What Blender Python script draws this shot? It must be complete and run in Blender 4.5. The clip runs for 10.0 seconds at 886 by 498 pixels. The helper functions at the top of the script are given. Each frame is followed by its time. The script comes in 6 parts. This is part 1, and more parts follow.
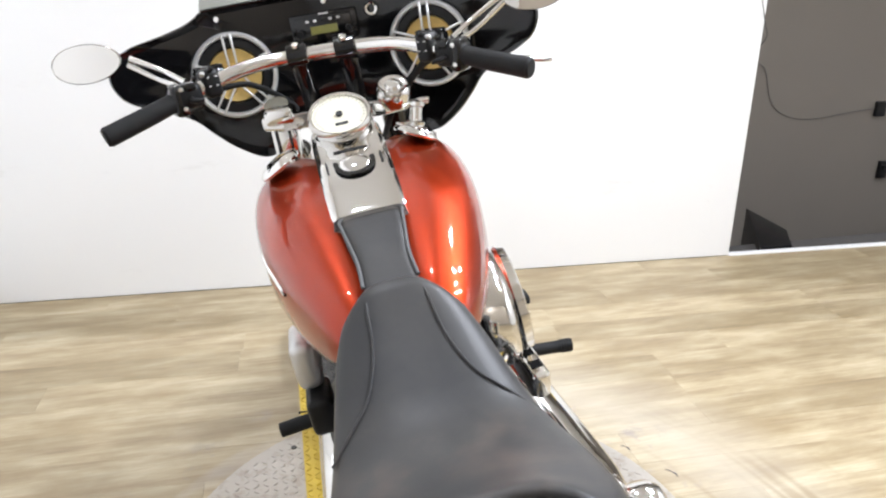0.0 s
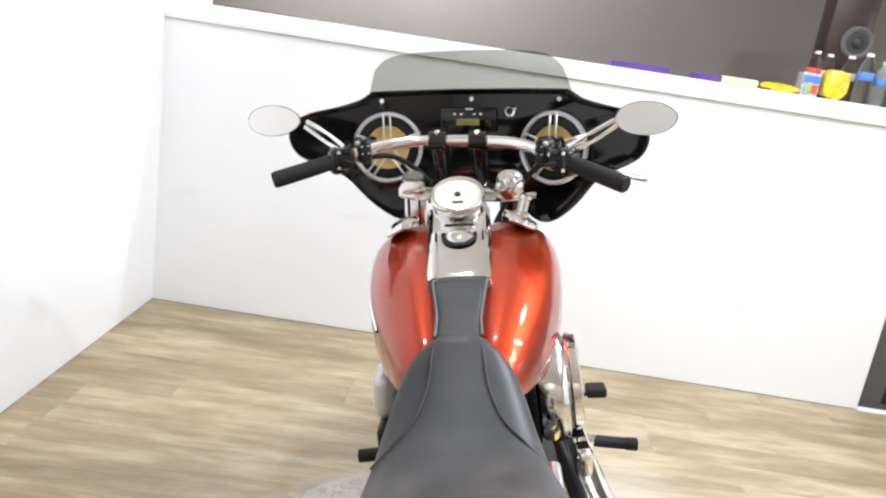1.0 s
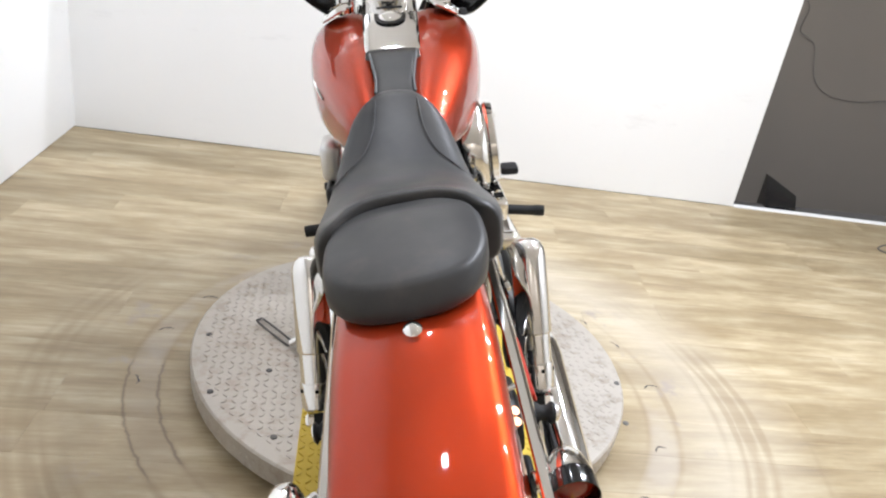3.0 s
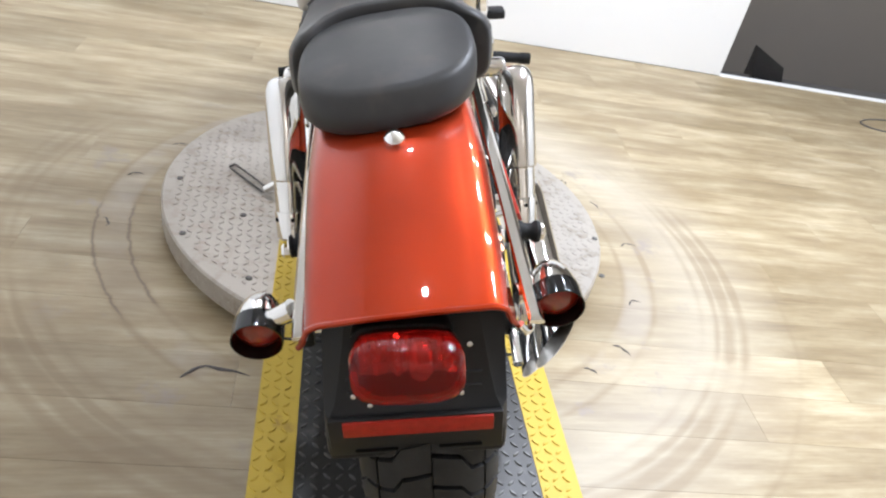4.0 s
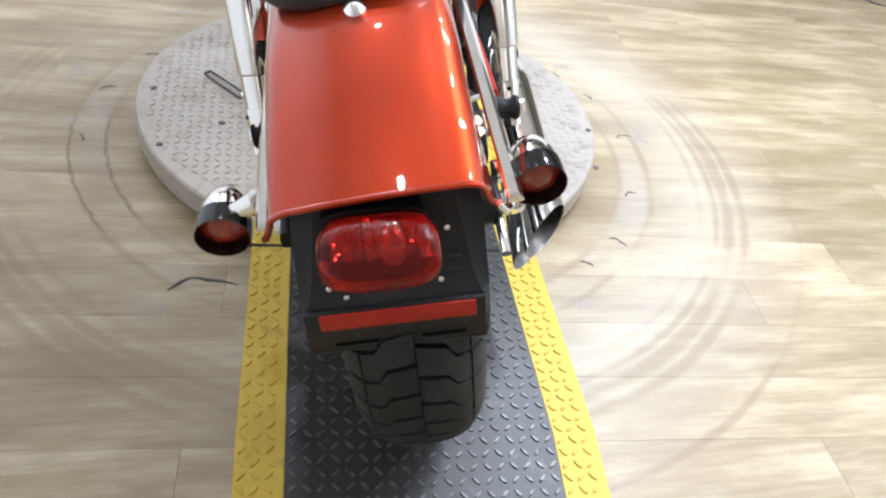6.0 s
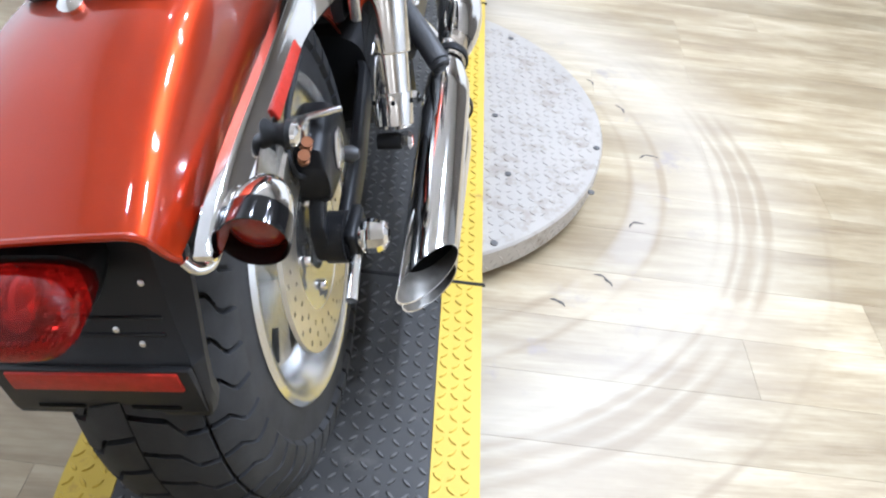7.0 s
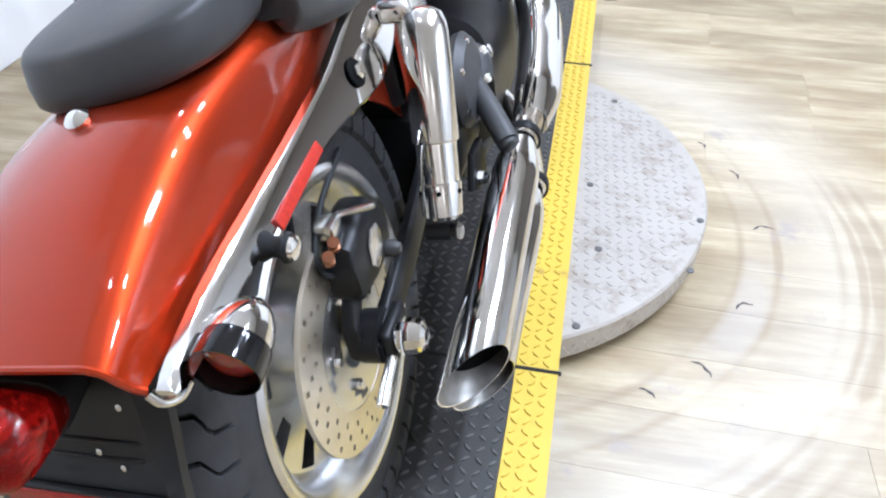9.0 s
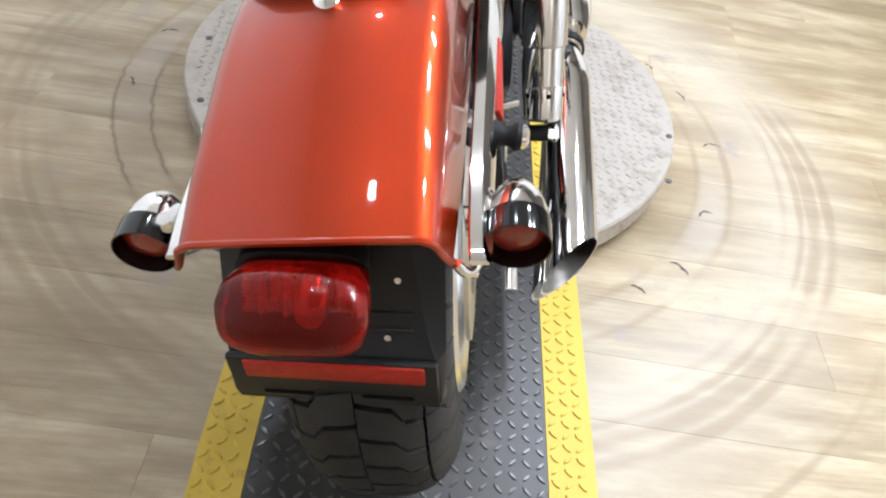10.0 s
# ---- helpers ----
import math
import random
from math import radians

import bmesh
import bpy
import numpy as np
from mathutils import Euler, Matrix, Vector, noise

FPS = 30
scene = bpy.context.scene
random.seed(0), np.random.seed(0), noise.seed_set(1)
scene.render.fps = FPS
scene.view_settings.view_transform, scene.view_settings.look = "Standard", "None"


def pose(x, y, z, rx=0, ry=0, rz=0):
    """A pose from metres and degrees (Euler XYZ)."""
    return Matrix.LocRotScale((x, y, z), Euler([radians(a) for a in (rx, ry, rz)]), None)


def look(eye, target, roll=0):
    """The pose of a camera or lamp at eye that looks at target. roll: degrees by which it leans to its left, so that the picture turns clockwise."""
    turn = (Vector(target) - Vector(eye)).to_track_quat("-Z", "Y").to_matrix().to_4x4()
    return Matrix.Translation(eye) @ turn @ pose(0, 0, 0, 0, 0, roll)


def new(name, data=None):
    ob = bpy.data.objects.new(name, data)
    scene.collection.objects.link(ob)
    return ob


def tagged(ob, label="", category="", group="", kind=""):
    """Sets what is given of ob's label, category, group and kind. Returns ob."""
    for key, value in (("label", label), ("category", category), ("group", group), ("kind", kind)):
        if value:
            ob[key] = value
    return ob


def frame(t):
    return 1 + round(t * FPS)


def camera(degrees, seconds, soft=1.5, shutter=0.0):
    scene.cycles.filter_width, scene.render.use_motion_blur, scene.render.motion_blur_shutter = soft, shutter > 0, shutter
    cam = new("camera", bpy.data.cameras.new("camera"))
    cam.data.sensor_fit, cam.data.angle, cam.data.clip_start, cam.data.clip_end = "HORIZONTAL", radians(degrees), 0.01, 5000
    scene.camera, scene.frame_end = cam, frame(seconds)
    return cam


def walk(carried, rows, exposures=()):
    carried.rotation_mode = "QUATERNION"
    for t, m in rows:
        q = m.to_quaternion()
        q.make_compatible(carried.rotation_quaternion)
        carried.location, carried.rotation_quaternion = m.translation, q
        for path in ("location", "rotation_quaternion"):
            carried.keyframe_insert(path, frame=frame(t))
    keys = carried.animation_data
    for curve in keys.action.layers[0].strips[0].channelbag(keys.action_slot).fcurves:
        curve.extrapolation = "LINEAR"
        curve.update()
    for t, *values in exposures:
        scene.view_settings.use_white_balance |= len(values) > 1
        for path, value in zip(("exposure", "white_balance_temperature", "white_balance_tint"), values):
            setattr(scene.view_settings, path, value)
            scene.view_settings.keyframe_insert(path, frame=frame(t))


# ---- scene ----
cam = camera(62.0, 10.0, 2.2)
PATH = [
    (0, (-0.162, -0.35, 1.311), (0.333, 1.461, 0.621), 0.7),
    (0.2, (-0.173, -0.425, 1.341), (0.3, 1.416, 0.717), 4.5),
    (0.5, (-0.172, -0.496, 1.369), (0.172, 1.4, 0.832), 4.9),
    (0.7, (-0.145, -0.532, 1.38), (0.08, 1.395, 0.891), 5.6),
    (1, (-0.088, -0.562, 1.363), (0.007, 1.369, 0.852), 8.7),
    (1.5, (-0.062, -0.63, 1.349), (0.101, 1.284, 0.792), 7.3),
    (2, (-0.101, -0.725, 1.33), (0.197, 1.134, 0.656), 7.3),
    (2.5, (-0.123, -0.804, 1.306), (0.229, 1.004, 0.527), 7.5),
    (3, (-0.136, -0.854, 1.271), (0.233, 0.921, 0.426), 9.7),
    (3.2, (-0.136, -0.867, 1.251), (0.274, 0.861, 0.331), 10.6),
    (4.3, (-0.124, -0.852, 1.153), (0.338, 0.709, -0.009), 13.6),
    (4.5, (-0.12, -0.853, 1.14), (0.352, 0.676, -0.059), 13.6),
    (5, (-0.112, -0.856, 1.119), (0.376, 0.605, -0.157), 13.7),
    (5.2, (-0.111, -0.858, 1.115), (0.388, 0.585, -0.178), 13.6),
    (6.3, (-0.052, -0.831, 1.129), (0.336, 0.633, -0.177), 7.5),
    (6.5, (0.03, -0.808, 1.125), (0.346, 0.664, -0.192), 3.7),
    (6.7, (0.141, -0.741, 1.123), (0.431, 0.728, -0.203), 7.5),
    (7, (0.287, -0.7, 1.111), (0.439, 0.761, -0.246), 9.0),
    (7.5, (0.371, -0.665, 1.118), (0.2, 0.79, -0.243), 2.9),
    (8, (0.394, -0.63, 1.123), (0.135, 0.849, -0.198), 1.7),
    (8.5, (0.403, -0.6, 1.138), (0.167, 0.924, -0.135), 1.5),
    (9, (0.393, -0.6, 1.126), (0.173, 0.914, -0.163), 0.8),
    (9.5, (0.279, -0.644, 1.115), (0.192, 0.826, -0.238), 8.2),
    (9.7, (0.198, -0.673, 1.114), (0.227, 0.75, -0.291), 10.7),
    (10, (0.056, -0.693, 1.116), (0.275, 0.705, -0.298), 13.3),
]
walk(cam, [(t, look(eye, target, roll)) for t, eye, target, roll in PATH], [(0, 0.40, 6500, 10), (1.5, 0.40, 6500, 10), (2.0, 0.34, 6500, 10), (3.0, 0.33, 6500, 10), (4.5, 0.42, 6150, 10), (5.2, 0.42, 6100, 10), (6.5, 0.48, 5850, 10), (7.0, 0.48, 5650, 10), (9.0, 0.46, 5650, 10), (9.5, 0.44, 5950, 10), (10, 0.40, 6250, 10)])

# ---- light and room air ----
world = bpy.data.worlds.new("room_air")
world.use_nodes = True
scene.world = world
world.node_tree.nodes["Background"].inputs[0].default_value = (0.95, 0.97, 1.0, 1)
world.node_tree.nodes["Background"].inputs[1].default_value = 0.12


def lamp(name, x, y, z, sx, sy, watts, target, tint=(0.93, 0.985, 1.10)):
    data = bpy.data.lights.new(name, "AREA")
    data.shape, data.size, data.size_y, data.energy, data.color = "RECTANGLE", sx, sy, watts, tint
    ob = new(name, data)
    ob.matrix_world = look((x, y, z), target)
    return ob


for ly in (-0.25, 0.25, 0.75, 1.25, 1.75):
    lamp("ceiling_lamp", 1.25, ly, 2.75, 0.11, 0.11, 13.5, (0.4, ly - 0.6, 0))
for ly in (-0.5, 0.5, 1.5):
    lamp("ceiling_lamp", 1.9, ly, 2.75, 0.08, 0.08, 19, (1.2, ly - 0.5, 0))
# left pair added as fill for the left floor
for ly, watts in ((-0.5, 3.5), (1.3, 8)):
    lamp("ceiling_lamp", -0.35, ly, 2.75, 0.08, 0.08, watts, (-0.45, ly, 0))
# added fill on the east wall, to brighten what chrome reflects
for ly in (-1.2, 1.0):
    lamp("wall_fill", 4.1, ly, 2.75, 0.3, 0.15, 34, (5.1, ly, 1.3))
# added fill washing the south wall that the mirrors reflect
for lx in (-0.2, 2.2):
    lamp("wall_fill", lx, -3.9, 2.8, 0.3, 0.15, 14, (lx, -4.6, 1.7))
# added fill that lifts the back wall above the ledge
lamp("wall_fill", -0.3, 3.15, 2.8, 0.3, 0.15, 75, (-0.45, 3.75, 2.35))

# ---- materials ----


def material(name):
    m = bpy.data.materials.new(name)
    m.use_nodes = True
    nt = m.node_tree
    return m, nt, nt.nodes["Principled BSDF"]


def coords(nt, scale=(1, 1, 1), space="Object"):
    tc = nt.nodes.new("ShaderNodeTexCoord")
    mp = nt.nodes.new("ShaderNodeMapping")
    mp.inputs["Scale"].default_value = scale
    nt.links.new(tc.outputs[space], mp.inputs["Vector"])
    return mp.outputs["Vector"]


def noise_tex(nt, vec, scale, detail=4.0, rough=0.55):
    n = nt.nodes.new("ShaderNodeTexNoise")
    n.inputs["Scale"].default_value, n.inputs["Detail"].default_value, n.inputs["Roughness"].default_value = scale, detail, rough
    nt.links.new(vec, n.inputs["Vector"])
    return n.outputs["Fac"]


def ramp(nt, fac, stops):
    r = nt.nodes.new("ShaderNodeValToRGB")
    el = r.color_ramp.elements
    while len(el) < len(stops):
        el.new(0.5)
    for e, (p, c) in zip(el, stops):
        e.position, e.color = p, (*c, 1) if len(c) == 3 else c
    nt.links.new(fac, r.inputs["Fac"])
    return r.outputs["Color"]


def bump(nt, bsdf, fac, strength, distance=0.001):
    b = nt.nodes.new("ShaderNodeBump")
    b.inputs["Strength"].default_value, b.inputs["Distance"].default_value = strength, distance
    nt.links.new(fac, b.inputs["Height"])
    nt.links.new(b.outputs["Normal"], bsdf.inputs["Normal"])
    return b


def mix(nt, fac, a, b, mode="MIX"):
    n = nt.nodes.new("ShaderNodeMix")
    n.data_type, n.blend_type = "RGBA", mode
    for sock, v in (("Factor", fac), ("A", a), ("B", b)):
        s = [i for i in n.inputs if i.name == sock and i.type in ("RGBA" if sock != "Factor" else "VALUE",)][0]
        if isinstance(v, (int, float)):
            s.default_value = v
        elif isinstance(v, tuple):
            s.default_value = (*v, 1)
        else:
            nt.links.new(v, s)
    return [o for o in n.outputs if o.type == "RGBA"][0]


def maths(nt, op, a, b=0.0):
    n = nt.nodes.new("ShaderNodeMath")
    n.operation = op
    for s, v in zip(n.inputs, (a, b)):
        if isinstance(v, (int, float)):
            s.default_value = v
        else:
            nt.links.new(v, s)
    return n.outputs[0]


def surface(name, color, rough, metal=0.0, coat=0.0, vary=0.12, scale=9.0, grain=0.0, grain_scale=400.0, rough_vary=0.06, coat_rough=0.05, spec=0.5):
    """A plain surface with uneven tone and gloss, and a fine grain."""
    m, nt, b = material(name)
    v = coords(nt)
    lo = tuple(max(0.0, c * (1 - vary)) for c in color)
    hi = tuple(min(1.0, c * (1 + vary)) for c in color)
    n = noise_tex(nt, v, scale, 5)
    nt.links.new(ramp(nt, n, [(0.3, lo), (0.7, hi)]), b.inputs["Base Color"])
    r = noise_tex(nt, v, scale * 2.7, 6, 0.65)
    nt.links.new(maths(nt, "ADD", maths(nt, "MULTIPLY", r, 2 * rough_vary), rough - rough_vary), b.inputs["Roughness"])
    b.inputs["Metallic"].default_value = metal
    b.inputs["Coat Weight"].default_value, b.inputs["Coat Roughness"].default_value = coat, coat_rough
    b.inputs["Specular IOR Level"].default_value = spec
    if grain:
        bump(nt, b, noise_tex(nt, v, grain_scale, 3), grain, 0.0006)
    return m


PAINT = surface("orange_paint", (0.38, 0.032, 0.0045), 0.42, 0.88, 1.0, 0.08, 5, 0.02, 900, 0.03, 0.04, 0.2)
PAINT.node_tree.nodes["Principled BSDF"].inputs["Coat IOR"].default_value = 1.45


def make_leather():
    m, nt, b = material("black_leather")
    v = coords(nt)
    tone = noise_tex(nt, v, 6, 5, 0.6)
    nt.links.new(ramp(nt, tone, [(0.34, (0.035, 0.035, 0.0357)), (0.54, (0.047, 0.0458, 0.0445)), (0.72, (0.082, 0.069, 0.061))]), b.inputs["Base Color"])
    shine = noise_tex(nt, v, 9, 4, 0.6)
    nt.links.new(maths(nt, "ADD", maths(nt, "MULTIPLY", shine, 0.12), 0.34), b.inputs["Roughness"])
    b.inputs["Specular IOR Level"].default_value, b.inputs["IOR"].default_value = 0.28, 1.45
    cell = nt.nodes.new("ShaderNodeTexVoronoi")
    cell.inputs["Scale"].default_value = 420
    nt.links.new(v, cell.inputs["Vector"])
    bump(nt, b, cell.outputs["Distance"], 0.10, 0.0004)
    return m


LEATHER = make_leather()
STITCH = surface("grey_thread", (0.09, 0.09, 0.09), 0.8)
CHROME = surface("chrome", (0.80, 0.79, 0.77), 0.07, 1.0, 0, 0.03, 6, 0, 1, 0.03)
SATIN = surface("satin_aluminium", (0.72, 0.72, 0.71), 0.25, 1.0, 0, 0.03, 12, 0.03, 500, 0.02)
ROTOR = surface("brake_steel", (0.70, 0.66, 0.58), 0.30, 1.0, 0, 0.08, 20, 0.08, 700)
GLOSS = surface("gloss_black", (0.004, 0.004, 0.0045), 0.10, 0, 0.35, 0.2, 4, 0, 1, 0.03, spec=0.3)
BLACK = surface("black_powder_coat", (0.007, 0.007, 0.0075), 0.40, 0, 0, 0.25, 14, 0.12, 600, spec=0.25)
RUBBER = surface("black_rubber", (0.011, 0.011, 0.011), 0.66, 0, 0, 0.25, 18, 0.25, 350, spec=0.25)
TYRE = surface("tyre_rubber", (0.025, 0.025, 0.0254), 0.66, 0, 0, 0.3, 22, 0.3, 300, spec=0.25)
FLAP = surface("black_plastic", (0.014, 0.014, 0.0143), 0.46, 0, 0, 0.2, 10, 0.08, 500, spec=0.3)
GOLD = surface("speaker_cone", (0.60, 0.42, 0.14), 0.42, 0.3, 0, 0.1, 30)
SILVERP = surface("silver_plastic", (0.66, 0.66, 0.65), 0.32, 0.6, 0, 0.05, 30)
COPPER = surface("copper_line", (0.34, 0.15, 0.08), 0.3, 1.0)
DIAL = surface("dial_face", (0.56, 0.53, 0.42), 0.5, 0, 0, 0.05, 30)
LCD = surface("dim_display", (0.20, 0.19, 0.05), 0.3, 0, 0.5, 0.1, 60)
REFLECT = surface("red_reflector", (0.36, 0.020, 0.010), 0.42, 0, 0.05, 0.18, 120, 0.35, 1500, spec=0.25)
AMBER = surface("amber_lens", (0.24, 0.014, 0.006), 0.2, 0, 0.8, 0.2, 90, 0.2, 900)
DGREY = surface("dark_grey_cast_metal", (0.042, 0.0415, 0.041), 0.48, 0.2, 0, 0.2, 16, 0.15, 500)
BELT = surface("belt_rubber", (0.03, 0.03, 0.03), 0.7)


def make_red_lens():
    m, nt, b = material("red_lens")
    v = coords(nt)
    tone = noise_tex(nt, v, 30, 2)
    nt.links.new(ramp(nt, tone, [(0.3, (0.34, 0.006, 0.004)), (0.7, (0.46, 0.010, 0.006))]), b.inputs["Base Color"])
    b.inputs["Roughness"].default_value = 0.05
    b.inputs["Transmission Weight"].default_value = 0.85
    b.inputs["IOR"].default_value = 1.25
    b.inputs["Coat Weight"].default_value, b.inputs["Coat Roughness"].default_value = 0.25, 0.06
    rib = nt.nodes.new("ShaderNodeTexWave")
    rib.bands_direction, rib.inputs["Scale"].default_value = "X", 70.0
    nt.links.new(v, rib.inputs["Vector"])
    bump(nt, b, rib.outputs["Fac"], 0.12, 0.001)
    return m


RED_LENS = make_red_lens()


def glass_like(name, color, rough=0.0, alpha=1.0):
    m, nt, b = material(name)
    b.inputs["Base Color"].default_value = (*color, 1)
    b.inputs["Roughness"].default_value = rough
    b.inputs["Transmission Weight"].default_value = 1.0
    b.inputs["IOR"].default_value = 1.45
    b.inputs["Alpha"].default_value = alpha
    return m




def make_smoke():
    m, nt, b = material("smoked_shield")
    tr = nt.nodes.new("ShaderNodeBsdfTransparent")
    tr.inputs["Color"].default_value = (0.72, 0.725, 0.70, 1)
    mx = nt.nodes.new("ShaderNodeMixShader")
    mx.inputs[0].default_value = 0.12
    b.inputs["Base Color"].default_value = (0.05, 0.05, 0.05, 1)
    b.inputs["Roughness"].default_value = 0.08
    nt.links.new(tr.outputs[0], mx.inputs[1])
    nt.links.new(b.outputs[0], mx.inputs[2])
    nt.links.new(mx.outputs[0], nt.nodes["Material Output"].inputs["Surface"])
    return m


SMOKE = make_smoke()
PET = glass_like("clear_bottle", (0.93, 0.95, 0.95), 0.04, 0.6)
MIRROR = surface("mirror_glass", (0.86, 0.85, 0.83), 0.02, 1.0, 0, 0.01, 3, 0, 1, 0.01)


def make_wall(name, color, vary=0.04, smudge=0.0):
    m, nt, b = material(name)
    v = coords(nt)
    big = noise_tex(nt, v, 0.9, 4)
    c = ramp(nt, big, [(0.3, tuple(x * (1 - vary) for x in color)), (0.7, color)])
    if smudge:
        s = noise_tex(nt, coords(nt, (1.5, 1.5, 5)), 1.6, 6, 0.7)
        c = mix(nt, ramp(nt, s, [(0.62, (0, 0, 0)), (0.80, (smudge,) * 3)]), c, (0.55, 0.54, 0.52))
    nt.links.new(c, b.inputs["Base Color"])
    b.inputs["Roughness"].default_value = 0.6
    bump(nt, b, noise_tex(nt, v, 140, 4), 0.12, 0.001)
    return m


WHITE_WALL = make_wall("white_wall_paint", (0.84, 0.84, 0.83), 0.03, 0.35)
BEIGE = make_wall("beige_wall_paint", (0.54, 0.47, 0.385), 0.05)
GREIGE = make_wall("greige_wall_paint", (0.19, 0.168, 0.144), 0.08)
TRIM_WHITE = make_wall("white_trim_paint", (0.86, 0.86, 0.85), 0.03)
CEILING = make_wall("ceiling_paint", (0.78, 0.77, 0.75), 0.04)
DARKFLOOR = make_wall("dark_lower_floor", (0.10, 0.095, 0.09), 0.2)

DISC_X, DISC_Y, DISC_R, DISC_Z = 0.197, 0.927, 0.612, 0.10


def make_floor():
    m, nt, b = material("oak_vinyl")
    geo = nt.nodes.new("ShaderNodeNewGeometry")
    info = nt.nodes.new("ShaderNodeObjectInfo")
    # grain runs along x, shifted from plank to plank
    comb = nt.nodes.new("ShaderNodeCombineXYZ")
    nt.links.new(maths(nt, "MULTIPLY", info.outputs["Random"], 37.0), comb.inputs[0])
    nt.links.new(maths(nt, "MULTIPLY", info.outputs["Random"], 11.0), comb.inputs[1])
    add = nt.nodes.new("ShaderNodeVectorMath")
    nt.links.new(geo.outputs["Position"], add.inputs[0])
    nt.links.new(comb.outputs[0], add.inputs[1])
    mp = nt.nodes.new("ShaderNodeMapping")
    mp.inputs["Scale"].default_value = (1.0, 5.0, 1.0)
    nt.links.new(add.outputs[0], mp.inputs["Vector"])
    wide = noise_tex(nt, mp.outputs[0], 2.5, 6, 0.62)
    mp2 = nt.nodes.new("ShaderNodeMapping")
    mp2.inputs["Scale"].default_value = (2.0, 40.0, 1.0)
    nt.links.new(add.outputs[0], mp2.inputs["Vector"])
    fine = noise_tex(nt, mp2.outputs[0], 2.2, 6, 0.7)
    c = ramp(nt, wide, [(0.28, (0.185, 0.124, 0.064)), (0.41, (0.31, 0.232, 0.128)), (0.53, (0.445, 0.358, 0.218)), (0.70, (0.61, 0.535, 0.378))])
    c = mix(nt, 0.35, c, ramp(nt, fine, [(0.32, (0.225, 0.162, 0.090)), (0.68, (0.55, 0.478, 0.345))]))
    mp3 = nt.nodes.new("ShaderNodeMapping")
    mp3.inputs["Scale"].default_value = (1.0, 2.6, 1.0)
    nt.links.new(geo.outputs["Position"], mp3.inputs["Vector"])
    cloud = noise_tex(nt, mp3.outputs[0], 2.1, 6, 0.62)
    c = mix(nt, ramp(nt, cloud, [(0.44, (0, 0, 0)), (0.68, (0.72, 0.72, 0.72))]), c, (0.265, 0.195, 0.105))
    dust = noise_tex(nt, mp3.outputs[0], 5.5, 5, 0.6)
    c = mix(nt, ramp(nt, dust, [(0.58, (0, 0, 0)), (0.76, (0.22, 0.22, 0.22))]), c, (0.40, 0.345, 0.28))
    tone = ramp(nt, info.outputs["Random"], [(0.0, (0.80, 0.785, 0.75)), (0.5, (0.94, 0.935, 0.92)), (1.0, (1.05, 1.05, 1.04))])
    c = mix(nt, 1.0, c, tone, "MULTIPLY")
    # rubbed arcs round the turntable
    sub = nt.nodes.new("ShaderNodeVectorMath")
    sub.operation = "SUBTRACT"
    sub.inputs[1].default_value = (0.207, 0.927, 0)
    nt.links.new(geo.outputs["Position"], sub.inputs[0])
    ln = nt.nodes.new("ShaderNodeVectorMath")
    ln.operation = "LENGTH"
    nt.links.new(sub.outputs[0], ln.inputs[0])
    wob = noise_tex(nt, geo.outputs["Position"], 3.0, 4)
    far = maths(nt, "ADD", ln.outputs["Value"], maths(nt, "MULTIPLY", maths(nt, "SUBTRACT", wob, 0.5), 0.022))
    patch = noise_tex(nt, geo.outputs["Position"], 1.9, 3)
    patch = maths(nt, "MULTIPLY", maths(nt, "MAXIMUM", maths(nt, "SUBTRACT", patch, 0.42), 0.0), 4.0)
    marks = None
    for r0, w, k in ((0.700, 0.014, 0.55), (0.785, 0.014, 0.75), (0.925, 0.016, 0.35), (0.968, 0.014, 0.8), (1.002, 0.024, 1.0), (1.045, 0.018, 0.8), (1.190, 0.012, 0.55)):
        d = maths(nt, "DIVIDE", maths(nt, "ABSOLUTE", maths(nt, "SUBTRACT", far, r0)), w)
        s = maths(nt, "MULTIPLY", maths(nt, "MAXIMUM", maths(nt, "SUBTRACT", 1.0, d), 0.0), k)
        marks = s if marks is None else maths(nt, "MAXIMUM", marks, s)
    sep = nt.nodes.new("ShaderNodeSeparateXYZ")
    nt.links.new(geo.outputs["Position"], sep.inputs[0])
    reach = maths(nt, "MINIMUM", maths(nt, "MAXIMUM", maths(nt, "MULTIPLY", maths(nt, "SUBTRACT", 1.55, sep.outputs["Y"]), 1.6), 0.0), 1.0)
    marks = maths(nt, "MULTIPLY", marks, reach)
    marks = maths(nt, "MINIMUM", maths(nt, "MULTIPLY", marks, maths(nt, "ADD", patch, 0.14)), 0.42)
    # pale ring: rubbed floor, plus the brighter light on the right as colour
    bright_side = maths(nt, "MINIMUM", maths(nt, "MAXIMUM", maths(nt, "ADD", maths(nt, "MULTIPLY", sep.outputs["X"], 1.4), 0.25), 0.12), 1.0)
    pale_ring = maths(nt, "MAXIMUM", maths(nt, "SUBTRACT", 1.0, maths(nt, "DIVIDE", maths(nt, "ABSOLUTE", maths(nt, "SUBTRACT", far, 0.92)), 0.30)), 0.0)
    c = mix(nt, maths(nt, "MULTIPLY", maths(nt, "MULTIPLY", pale_ring, bright_side), 0.48), c, (0.55, 0.505, 0.425))
    c = mix(nt, marks, c, (0.22, 0.155, 0.085))
    band = maths(nt, "MAXIMUM", maths(nt, "SUBTRACT", 1.0, maths(nt, "POWER", maths(nt, "DIVIDE", maths(nt, "ABSOLUTE", maths(nt, "SUBTRACT", far, 0.742)), 0.045), 4.0)), 0.0)
